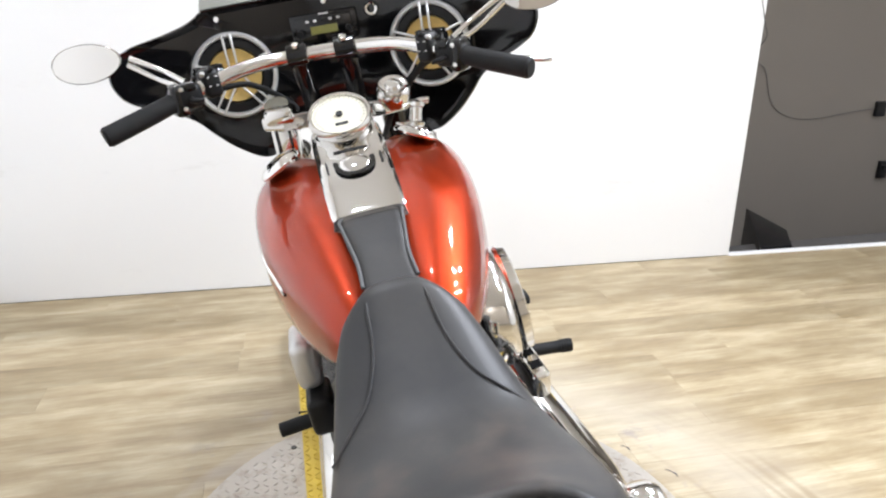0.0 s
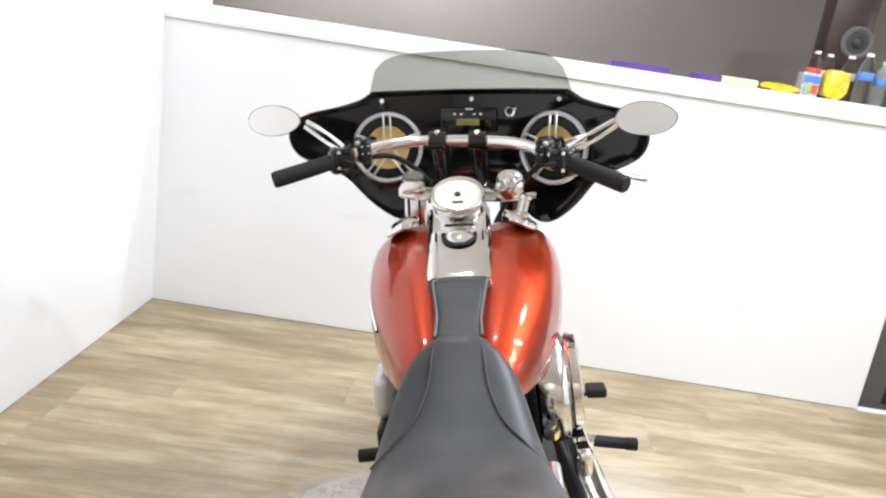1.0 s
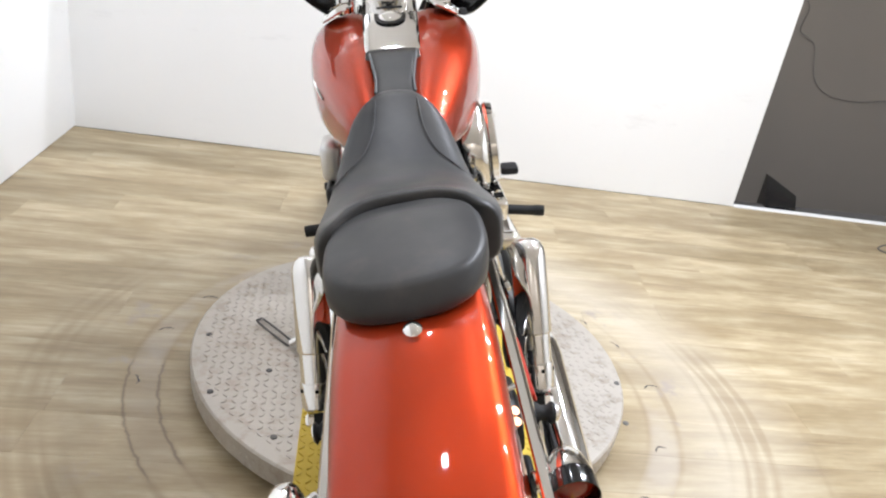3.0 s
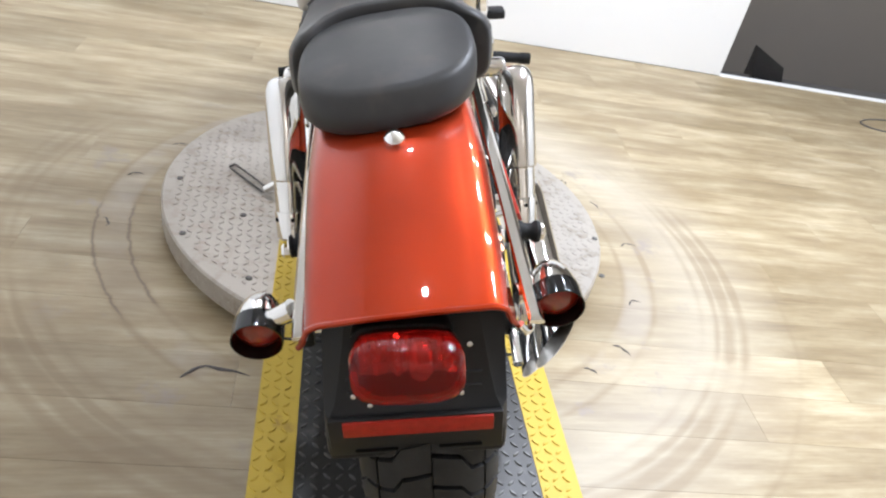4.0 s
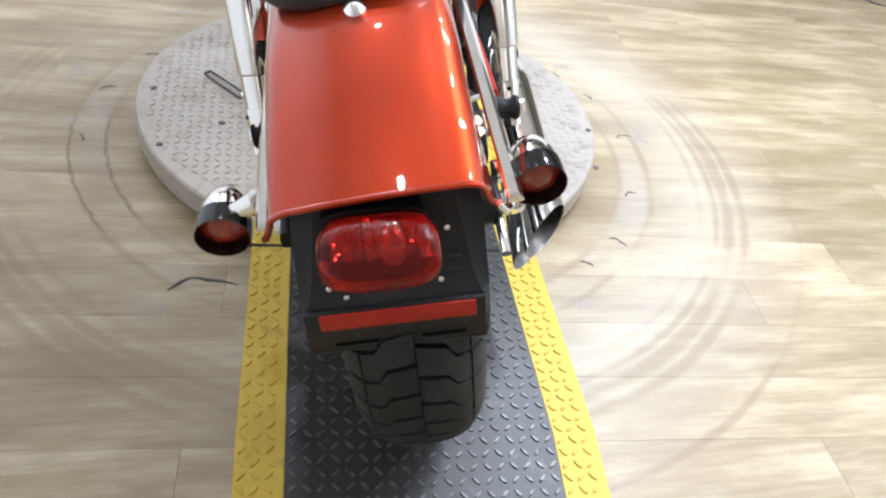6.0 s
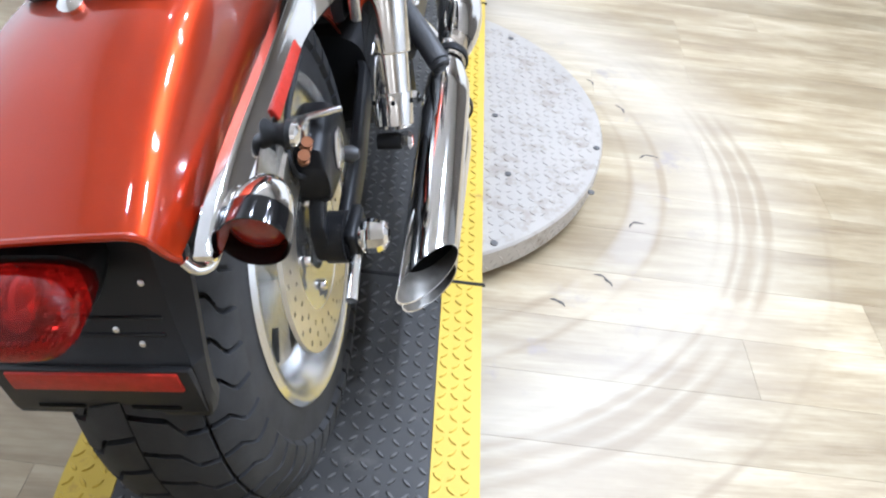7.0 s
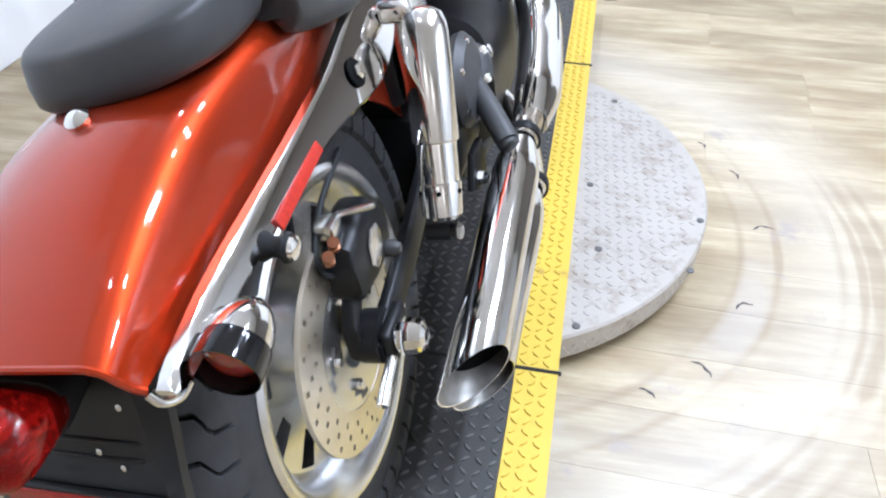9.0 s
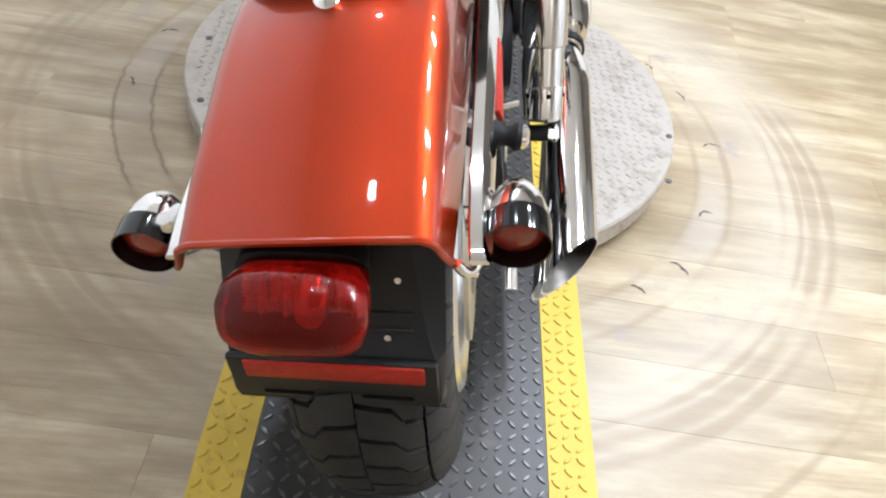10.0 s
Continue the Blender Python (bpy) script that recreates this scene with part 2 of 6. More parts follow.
    gap = ramp(nt, noise_tex(nt, geo.outputs["Position"], 2.6, 4, 0.6), [(0.46, (0, 0, 0)), (0.60, (0.34, 0.34, 0.34))])
    c = mix(nt, maths(nt, "MULTIPLY", band, gap), c, (0.46, 0.425, 0.395))
    # a closed scrape along one side, with dark outlines
    part_xyz = nt.nodes.new("ShaderNodeSeparateXYZ")
    nt.links.new(sub.outputs[0], part_xyz.inputs[0])
    turn = maths(nt, "ARCTAN2", maths(nt, "MULTIPLY", part_xyz.outputs["Y"], -1.0), maths(nt, "MULTIPLY", part_xyz.outputs["X"], -1.0))
    span = maths(nt, "SUBTRACT", 0.34, maths(nt, "ABSOLUTE", maths(nt, "SUBTRACT", turn, 0.29)))
    span = maths(nt, "MINIMUM", maths(nt, "MAXIMUM", maths(nt, "MULTIPLY", span, 16.0), 0.0), 1.0)
    jag = maths(nt, "ADD", far, maths(nt, "MULTIPLY", maths(nt, "SUBTRACT", noise_tex(nt, geo.outputs["Position"], 26.0, 4, 0.6), 0.5), 0.022))
    rim = None
    for r0 in (0.702, 0.784):
        d = maths(nt, "MAXIMUM", maths(nt, "SUBTRACT", 1.0, maths(nt, "DIVIDE", maths(nt, "ABSOLUTE", maths(nt, "SUBTRACT", jag, r0)), 0.0065)), 0.0)
        rim = d if rim is None else maths(nt, "MAXIMUM", rim, d)
    lane = maths(nt, "MAXIMUM", maths(nt, "SUBTRACT", 1.0, maths(nt, "POWER", maths(nt, "DIVIDE", maths(nt, "ABSOLUTE", maths(nt, "SUBTRACT", jag, 0.743)), 0.042), 6.0)), 0.0)
    c = mix(nt, maths(nt, "MULTIPLY", maths(nt, "MULTIPLY", lane, span), 0.35), c, (0.30, 0.235, 0.165))
    c = mix(nt, maths(nt, "MULTIPLY", maths(nt, "MULTIPLY", rim, span), 0.75), c, (0.13, 0.095, 0.065))
    # scraped grey patches close round the turntable
    near = maths(nt, "MAXIMUM", maths(nt, "SUBTRACT", 1.0, maths(nt, "DIVIDE", maths(nt, "ABSOLUTE", maths(nt, "SUBTRACT", far, 0.80)), 0.17)), 0.0)
    chip = ramp(nt, noise_tex(nt, geo.outputs["Position"], 7.0, 7, 0.7), [(0.56, (0, 0, 0)), (0.66, (0.8, 0.8, 0.8))])
    c = mix(nt, maths(nt, "MULTIPLY", chip, near), c, (0.30, 0.262, 0.245))
    nt.links.new(c, b.inputs["Base Color"])
    b.inputs["Roughness"].default_value = 0.42
    nt.links.new(maths(nt, "ADD", maths(nt, "MULTIPLY", fine, 0.2), 0.36), b.inputs["Roughness"])
    bump(nt, b, fine, 0.12, 0.0008)
    return m


FLOOR = make_floor()


def make_worn(name, color, under, wear, rough, metal=0.0, scale=14):
    m, nt, b = material(name)
    v = coords(nt)
    n = noise_tex(nt, v, scale, 7, 0.68)
    fac = ramp(nt, n, [(wear, (0, 0, 0)), (wear + 0.12, (1, 1, 1))])
    tone = noise_tex(nt, v, 2.5, 3)
    base = ramp(nt, tone, [(0.3, tuple(x * 0.86 for x in color)), (0.7, color)])
    nt.links.new(mix(nt, fac, base, under), b.inputs["Base Color"])
    b.inputs["Roughness"].default_value, b.inputs["Metallic"].default_value = rough, metal
    b.inputs["Specular IOR Level"].default_value = 0.3
    bump(nt, b, noise_tex(nt, v, 220, 4), 0.15, 0.0008)
    return m


YELLOW = make_worn("yellow_tread_paint", (0.62, 0.44, 0.06), (0.34, 0.22, 0.05), 0.60, 0.5)
GREY_TREAD = make_worn("dark_grey_tread", (0.044, 0.0425, 0.040), (0.085, 0.080, 0.072), 0.57, 0.36)
PLATE = make_worn("aluminium_tread", (0.47, 0.435, 0.385), (0.36, 0.315, 0.265), 0.50, 0.36, 0.35, 22)
# lugs lighter than their plate: worn tips, and gloss glints as colour
GREY_LUG = make_worn("worn_glint_lug", (0.14, 0.137, 0.130), (0.05, 0.0485, 0.046), 0.53, 0.30, 0.3, 60)
YELLOW_LUG = make_worn("worn_yellow_lug", (0.62, 0.44, 0.065), (0.46, 0.32, 0.06), 0.58, 0.48, 0.1, 40)
SCUFF = surface("scuffed_black", (0.095, 0.085, 0.08), 0.8)
# grey of the muffler's lit inner wall, next to the dark depth
LIP_LIT = surface("lit_pipe_lip", (0.26, 0.245, 0.22), 0.42, 0.7, 0, 0.3, 30)
# near-black that paints the shade inside pipes, holes and slots
HOLE_DARK = surface("dark_hole", (0.003, 0.003, 0.003), 0.8, spec=0.1)
WOOD_DARK = surface("dark_red_wood", (0.028, 0.010, 0.007), 0.4, 0, 0.3, 0.3, 12)
PURPLE = surface("purple_card", (0.09, 0.035, 0.22), 0.5, 0, 0, 0.2, 8)
YELLOW_BAG = surface("yellow_plastic_bag", (0.75, 0.55, 0.03), 0.35, 0, 0.3, 0.35, 40, 0.6, 60)
CREAM = surface("cream_paper", (0.72, 0.68, 0.42), 0.6)
BLUE_LABEL = surface("blue_label", (0.10, 0.25, 0.62), 0.45)
WHITE_CARD = surface("white_card", (0.80, 0.80, 0.79), 0.5)
WRAP = surface("clear_shrink_wrap", (0.40, 0.43, 0.45), 0.22, 0, 0.5, 0.5, 60, 0.5, 90)
GREEN_DARK = surface("dark_green_print", (0.03, 0.06, 0.035), 0.5)
RED_PRINT = surface("red_print", (0.65, 0.08, 0.04), 0.5)
GREEN_PRINT = surface("green_print", (0.25, 0.55, 0.08), 0.5)
CABLE = surface("grey_cable", (0.10, 0.095, 0.09), 0.6)
BROWN = surface("brown_strip", (0.16, 0.11, 0.08), 0.6)

# ---- mesh helpers ----


def finish(bm, smooth=40):
    bmesh.ops.recalc_face_normals(bm, faces=bm.faces)
    for f in bm.faces:
        f.smooth = True
    lim = radians(smooth)
    for e in bm.edges:
        if len(e.link_faces) == 2 and e.calc_face_angle(0) > lim:
            e.smooth = False


def part(name, bm, mat, parent=None, label="", smooth=40, m=None):
    """Links a bmesh as one mesh object, under a thing or a part if given."""
    if m is not None:
        bm.transform(m)
    finish(bm, smooth)
    me = bpy.data.meshes.new(name)
    bm.to_mesh(me)
    bm.free()
    for x in mat if isinstance(mat, (list, tuple)) else [mat]:
        me.materials.append(x)
    ob = new(name, me)
    if parent is not None:
        ob.parent = parent
    return tagged(ob, label) if label else ob


def thing(name, label, category, at=Matrix(), group="", kind=""):
    ob = new(name)
    ob.empty_display_size = 0.05
    ob.matrix_world = at
    return tagged(ob, label, category, group, kind)


def join(*bms):
    out = bmesh.new()
    for b in bms:
        me = bpy.data.meshes.new("tmp")
        b.to_mesh(me)
        out.from_mesh(me)
        bpy.data.meshes.remove(me)
        b.free()
    return out


def box(cx, cy, cz, sx, sy, sz, bev=0.004, seg=2, m=None):
    bm = bmesh.new()
    bmesh.ops.create_cube(bm, size=1.0)
    bm.transform(Matrix.LocRotScale((cx, cy, cz), None, (sx, sy, sz)))
    if bev:
        bmesh.ops.bevel(bm, geom=bm.edges[:], offset=min(bev, 0.45 * min(sx, sy, sz)), segments=seg, profile=0.5, affect="EDGES")
    if m is not None:
        bm.transform(m)
    return bm


def rings(loops, closed=True, cap=True, wrap=False):
    """A skin over loops of points, all with the same count."""
    bm = bmesh.new()
    vs = [[bm.verts.new(p) for p in loop] for loop in loops]
    n = len(vs[0])
    pairs = list(zip(vs, vs[1:])) + ([(vs[-1], vs[0])] if wrap else [])
    for a, b in pairs:
        for i in range(n if closed else n - 1):
            j = (i + 1) % n
            bm.faces.new((a[i], a[j], b[j], b[i]))
    if cap and not wrap and closed:
        bm.faces.new(list(reversed(vs[0])))
        bm.faces.new(vs[-1])
    bmesh.ops.remove_doubles(bm, verts=bm.verts[:], dist=1e-6)
    return bm


def spline(points, steps=6):
    """A smooth line through the points."""
    p = [Vector(q) for q in points]
    if len(p) < 3:
        return [p[0].lerp(p[-1], k / steps) for k in range(steps + 1)]
    out = []
    for i in range(len(p) - 1):
        a, b, c, d = p[max(i - 1, 0)], p[i], p[i + 1], p[min(i + 2, len(p) - 1)]
        for k in range(steps):
            t = k / steps
            out.append(0.5 * (2 * b + (c - a) * t + (2 * a - 5 * b + 4 * c - d) * t * t + (3 * b - a - 3 * c + d) * t ** 3))
    return out + [p[-1]]


def tube(points, radius, seg=12, smooth_steps=6, cap=True, flat=1.0):
    """A round bar along the points; radius is a number or one for each point. flat squeezes it upright."""
    line = spline(points, smooth_steps) if smooth_steps else [Vector(q) for q in points]
    n = len(line)
    if isinstance(radius, (int, float)):
        rad = [radius] * n
    else:
        rad = [float(v) for v in np.interp(np.linspace(0, len(radius) - 1, n), range(len(radius)), radius)]
    loops, side = [], None
    for i, p in enumerate(line):
        d = (line[min(i + 1, n - 1)] - line[max(i - 1, 0)]).normalized()
        if side is None:
            side = d.cross(Vector((0, 0, 1)) if abs(d.z) < 0.9 else Vector((1, 0, 0))).normalized()
        side = (side - d * side.dot(d)).normalized()
        up = side.cross(d)
        loops.append([p + rad[i] * (math.cos(a) * side + flat * math.sin(a) * up) for a in (2 * math.pi * k / seg for k in range(seg))])
    return rings(loops, cap=cap)


def lathe(profile, seg=32, at=(0, 0, 0), axis="Z", closed=False, aim=None):
    """Turns a profile of (radius, height) round an axis at a point; aim is a direction in place of the axis."""
    loops = [[(r * math.cos(2 * math.pi * k / seg), r * math.sin(2 * math.pi * k / seg), h) for k in range(seg)] for r, h in profile]
    bm = rings(loops, cap=not closed, wrap=closed)
    turn = Vector(aim).to_track_quat("Z", "Y").to_matrix().to_4x4() if aim is not None else {"Z": Matrix(), "X": pose(0, 0, 0, 0, 90, 0), "Y": pose(0, 0, 0, -90, 0, 0)}[axis]
    bm.transform(Matrix.Translation(at) @ turn)
    return bm


def prism(outline, depth, plane="YZ", at=0.0, bev=0.003, seg=2):
    """A plate with that outline; at is the middle of its thickness along the third axis."""
    bm = bmesh.new()
    put = {"YZ": lambda a, b, c: (c, a, b), "XZ": lambda a, b, c: (a, c, b), "XY": lambda a, b, c: (a, b, c)}[plane]
    lo = [bm.verts.new(put(a, b, at - depth / 2)) for a, b in outline]
    hi = [bm.verts.new(put(a, b, at + depth / 2)) for a, b in outline]
    n = len(lo)
    bm.faces.new(lo[::-1])
    bm.faces.new(hi)
    for i in range(n):
        bm.faces.new((lo[i], lo[(i + 1) % n], hi[(i + 1) % n], hi[i]))
    if bev:
        rim = [e for e in bm.edges if len({v in lo for v in e.verts}) == 1]
        bmesh.ops.bevel(bm, geom=rim, offset=bev, segments=seg, profile=0.5, affect="EDGES")
    return bm


def superloop(cx, y, z0, z1, w, n=28, p=2.6, tilt=0.0):
    """A rounded cross-section between z0 and z1, w half wide, in the plane at y."""
    out = []
    for k in range(n):
        a = 2 * math.pi * k / n
        c, s = math.cos(a), math.sin(a)
        zz = (z0 + z1) / 2 + (z1 - z0) / 2 * math.copysign(abs(s) ** (2 / p), s)
        out.append((cx + w * math.copysign(abs(c) ** (2 / p), c), y + tilt * (zz - z0), zz))
    return out

# ---- room ----
WA, WB = Vector((-1.283, 2.876, 0)), Vector((2.173, 2.667, 0))
WDIR = (WB - WA).normalized()
WANG = math.degrees(math.atan2(WDIR.y, WDIR.x))
WALL_M = Matrix.Translation(WA) @ pose(0, 0, 0, 0, 0, WANG)
WLEN = (WB - WA).length


def structure(name, bm, mat, label, category, m=None):
    return tagged(part(name, bm, mat, None, "", 30, m), label, category, "", "structure")


structure("wall_north", prism([(-0.2, 0.0), (WLEN, 0.0), (WLEN, 1.333), (-0.2, 1.333)], 0.12, "XZ", 0.06, 0.003, 1), WHITE_WALL, "white painted half-height wall round the display bay", "wall", WALL_M)
structure("trim_ledge", prism([(-0.2, 1.334), (WLEN + 0.042, 1.334), (WLEN + 0.042, 1.412), (-0.2, 1.412)], 0.17, "XZ", 0.065, 0.004, 2), TRIM_WHITE, "white painted ledge board on the half wall", "ledge", WALL_M)
structure("wall_west", box(-0.06, -3.4, 1.5, 0.12, 8.0, 3.0, 0.004, 1), WHITE_WALL, "tall unseen white side wall, bright for reflections of the bay", "wall", pose(-1.292, 2.866, 0, 0, 0, -2.7))
structure("wall_back", box(1.6, 3.75, 1.0, 8.2, 0.12, 4.0, 0.0), GREIGE, "greige painted wall behind the half wall", "wall")
# unseen closing wall, kept white to throw light on chrome and seat
structure("wall_east", box(5.1, -0.4, 1.0, 0.12, 8.4, 4.0, 0.0), WHITE_WALL, "unseen white side wall, bright for reflections", "wall")
structure("wall_south", box(1.4, -4.6, 1.0, 7.8, 0.12, 4.0, 0.0), BEIGE, "plain beige wall closing the room", "wall")
structure("ceiling", box(1.6, -0.4, 3.06, 8.2, 8.8, 0.10, 0.0), CEILING, "plain white ceiling", "ceiling")
structure("trim_threshold", box(1.45, 0.02, -0.008, 2.9, 0.04, 0.03, 0.003), TRIM_WHITE, "white edge strip along the bay floor", "trim", Matrix.Translation(WB + Vector((0.0, -0.01, 0))) @ pose(0, 0, 0, 0, 0, WANG))
structure("floor_lower", box(3.0, 3.2, -0.44, 6.0, 1.2, 0.06, 0.0), DARKFLOOR, "dark lower floor beyond the bay", "floor")
structure("ground", box(1.6, -0.4, -0.07, 8.2, 8.4, 0.06, 0.0), DARKFLOOR, "plain slab under the plank floor", "slab", pose(0, -0.92, 0))

# low black block standing in for an unidentified dark shape on the lower floor
dark_block = thing("bin", "low black block for an unidentified dark shape beside the bay", "bin", pose(0, 0, 0))
part("body", prism([(2.40, 2.72), (2.58, 2.70), (2.73, 2.93), (2.77, 3.34)], 0.42, "XY", -0.20, 0.004), BLACK, dark_block)

# ---- bike ----
BIKE_AT = pose(0.154, 0, 0.108, 0, 0, -3.4) @ pose(0, 0, 0, 0, -12.0, 0)
bike = thing("motorcycle", "orange cruiser motorcycle with black fairing leaning on its stand", "motorcycle", BIKE_AT)
AXLE = (0.018, 0.005, 0.335)
WX = 0.018


def tyre_and_wheel(parent, cx, cy, cz, radius, half, rim_r, blocks, rim_half=0.8):
    """A wheel with a blocky tyre, in the plane x = cx."""
    rh = half * rim_half / 0.84
    wheel = part("wheel", lathe([(rim_r + 0.008, -rh * 0.80), (rim_r + 0.008, -rh * 0.74), (rim_r - 0.012, -rh * 0.66), (rim_r - 0.030, -rh * 0.30), (rim_r - 0.034, 0), (rim_r - 0.030, rh * 0.30), (rim_r - 0.012, rh * 0.66), (rim_r + 0.008, rh * 0.74), (rim_r + 0.008, rh * 0.80), (rim_r + 0.002, rh * 0.845), (rim_r - 0.006, rh * 0.84), (rim_r - 0.020, rh * 0.72), (rim_r - 0.040, rh * 0.34), (rim_r - 0.044, 0), (rim_r - 0.040, -rh * 0.34), (rim_r - 0.020, -rh * 0.72), (rim_r - 0.006, -rh * 0.84), (rim_r + 0.002, -rh * 0.845)], 72, (cx, cy, cz), "X", True), SATIN, parent, "polished aluminium wheel")
    prof, n = [], 14
    for k in range(n + 1):
        a = math.pi * k / n
        x = -half * math.cos(a)
        grow = math.sin(a) ** 0.62
        prof.append((rim_r + 0.004 + (radius - 0.008 - rim_r - 0.004) * grow, x * (0.90 + 0.10 * math.sin(a))))
    part("tyre", lathe(prof + [(rim_r - 0.002, half * 0.6), (rim_r - 0.002, -half * 0.6)], 80, (cx, cy, cz), "X", True), TYRE, wheel, "worn black tyre with zigzag tread")
    # tread blocks: zigzag across the crown, leaving the grooves open
    bm = bmesh.new()

    def crown(u):
        if abs(u) > 0.74:
            f = (abs(u) - 0.74) / 0.30
            return (radius - 0.019 - 0.060 * f ** 1.3 * (radius - rim_r) / 0.133, math.copysign(half * (0.70 + 0.265 * math.sin(f * math.pi / 2)), u))
        return (rim_r + 0.004 + (radius - rim_r - 0.004) * max(0.0, 1 - (abs(u) * 0.86) ** 2.6) ** 0.42, u * half * 0.97)

    for b in range(blocks):
        for side in (-1, 1):
            for lane in ((0.010, 0.70), (0.745, 1.04)):
                top, low = [], []
                for edge in (0, 1):
                    for s in range(12):
                        f = s / 11 if edge == 0 else 1 - s / 11
                        w = lane[0] + (lane[1] - lane[0]) * f
                        u = side * w
                        zig = 0.45 * w + 0.35 * min(1.0, max(0.0, (w - 0.40) / 0.10)) + 0.48 * min(1.0, max(0.0, (w - 0.86) / 0.06)) + (0.42 if side > 0 else 0.0)
                        a = 2 * math.pi / blocks * (b + zig + (0.0 if edge == 0 else 0.84))
                        r, x = crown(u)
                        top.append(bm.verts.new((cx + x, cy + r * math.cos(a), cz + r * math.sin(a))))
                        r -= 0.010
                        low.append(bm.verts.new((cx + x * (0.985 - 0.09 * u * u), cy + r * math.cos(a), cz + r * math.sin(a))))
                m = len(top)
                for i in range(11):
                    j = m - 1 - i
                    bm.faces.new((top[i], top[i + 1], top[j - 1], top[j]))
                for i in range(m):
                    bm.faces.new((top[i], low[i], low[(i + 1) % m], top[(i + 1) % m]))
    tagged(part("tread", bm, TYRE, wheel, "", 25), kind="stuff")
    return wheel


def slotted_disc(r_in, r_out, slots, fill, rad_steps, ang, x, thick, cy, cz, hole=lambda i, j: False):
    bm = bmesh.new()
    grid = [[bm.verts.new((x, cy + (r_in + (r_out - r_in) * j / rad_steps) * math.cos(2 * math.pi * i / ang), cz + (r_in + (r_out - r_in) * j / rad_steps) * math.sin(2 * math.pi * i / ang))) for j in range(rad_steps + 1)] for i in range(ang)]
    for i in range(ang):
        for j in range(rad_steps):
            if not hole(i, j):
                k = (i + 1) % ang
                bm.faces.new((grid[i][j], grid[k][j], grid[k][j + 1], grid[i][j + 1]))
    faces = bm.faces[:]
    out = bmesh.ops.extrude_face_region(bm, geom=faces)
    bmesh.ops.translate(bm, verts=[v for v in out["geom"] if isinstance(v, bmesh.types.BMVert)], vec=(thick, 0, 0))
    return bm


R_T, HALF = 0.338, 0.092
rear = tyre_and_wheel(bike, AXLE[0], AXLE[1], AXLE[2], R_T, HALF, 0.205, 44, 0.97)
part("wheel_disc", slotted_disc(0.045, 0.186, 0, 0, 6, 120, WX + 0.028, 0.012, AXLE[1], AXLE[2], lambda i, j: j in (3, 4) and i % 10 in (3, 4, 5, 6)), SATIN, rear, "slotted aluminium wheel disc")
# black disc added behind the wheel slots to darken them
part("slot_backing", lathe([(0, -0.006), (0.176, -0.006), (0.176, 0.002), (0, 0.002)], 48, (WX + 0.012, AXLE[1], AXLE[2]), "X"), BLACK, rear)
part("hub", lathe([(0.0, -0.10), (0.05, -0.10), (0.055, -0.05), (0.05, 0.03), (0.058, 0.06), (0.058, 0.085), (0.0, 0.085)], 40, AXLE, "X"), SATIN, rear)
part("brake_rotor", slotted_disc(0.092, 0.147, 0, 0, 8, 132, WX + 0.092, 0.006, AXLE[1], AXLE[2], lambda i, j: (i % 6 == 1 and j == 2) or (i % 6 == 3 and j == 4) or (i % 6 == 5 and j == 6)), ROTOR, rear, "drilled steel brake rotor", 20)
part("rotor_carrier", slotted_disc(0.040, 0.095, 0, 0, 6, 100, WX + 0.088, 0.009, AXLE[1], AXLE[2], lambda i, j: (j == 2 and i % 20 in (1, 2, 3, 4)) or (j == 3 and i % 20 in (4, 5, 6, 7, 8)) or (j == 4 and i % 20 in (8, 9, 10, 11))), SATIN, rear, "", 20)
for k in range(5):
    a = 2 * math.pi * (k + 0.3) / 5
    part("rotor_bolt", lathe([(0, 0), (0.008, 0), (0.008, 0.005), (0.0055, 0.008), (0, 0.008)], 12, (WX + 0.097, AXLE[1] + 0.062 * math.cos(a), AXLE[2] + 0.062 * math.sin(a)), "X"), CHROME, rear)

# swingarm, axle and caliper
for s in (-1, 1):
    part("swingarm", rings([superloop(s * x, y, z - h, z + h, 0.010, 14, 3.5) for x, y, z, h in ((0.150, -0.022, 0.332, 0.014), (0.150, 0.02, 0.334, 0.024), (0.148, 0.16, 0.350, 0.026), (0.135, 0.34, 0.365, 0.028), (0.10, 0.46, 0.37, 0.03))]), BLACK, bike)
part("axle", lathe([(0, -0.185), (0.016, -0.185), (0.016, 0.165), (0, 0.165)], 20, AXLE, "X"), CHROME, bike)
part("axle_nut", lathe([(0.0, 0.158), (0.022, 0.158), (0.024, 0.164), (0.0225, 0.178), (0.018, 0.187), (0.010, 0.191), (0.0, 0.191)], 12, AXLE, "X"), CHROME, bike, "chrome axle nut cover", 25)
part("axle_spacer", lathe([(0.0, 0.112), (0.034, 0.112), (0.034, 0.138), (0.0, 0.138)], 24, AXLE, "X"), BLACK, bike)
part("axle_block", box(0.163, 0.016, 0.330, 0.018, 0.070, 0.052, 0.012, 3), BLACK, bike)
part("axle_adjuster", tube([(0.166, -0.015, 0.318), (0.166, -0.075, 0.300)], 0.008, 10, 2), CHROME, bike)
caliper = part("brake_caliper", rings([superloop(0.126, y, z0, z1, 0.027, 18, 4) for y, z0, z1 in ((-0.008, 0.408, 0.455), (0.002, 0.394, 0.474), (0.05, 0.386, 0.486), (0.092, 0.388, 0.482), (0.106, 0.400, 0.464))]), BLACK, bike, "black brake caliper with a chrome badge")
part("caliper_badge", prism([(0.030, 0.425), (0.036, 0.448), (0.052, 0.462), (0.068, 0.460), (0.074, 0.445), (0.066, 0.428), (0.060, 0.418), (0.042, 0.412)], 0.006, "YZ", 0.155, 0.002, 2), SATIN, caliper, "satin oval badge")
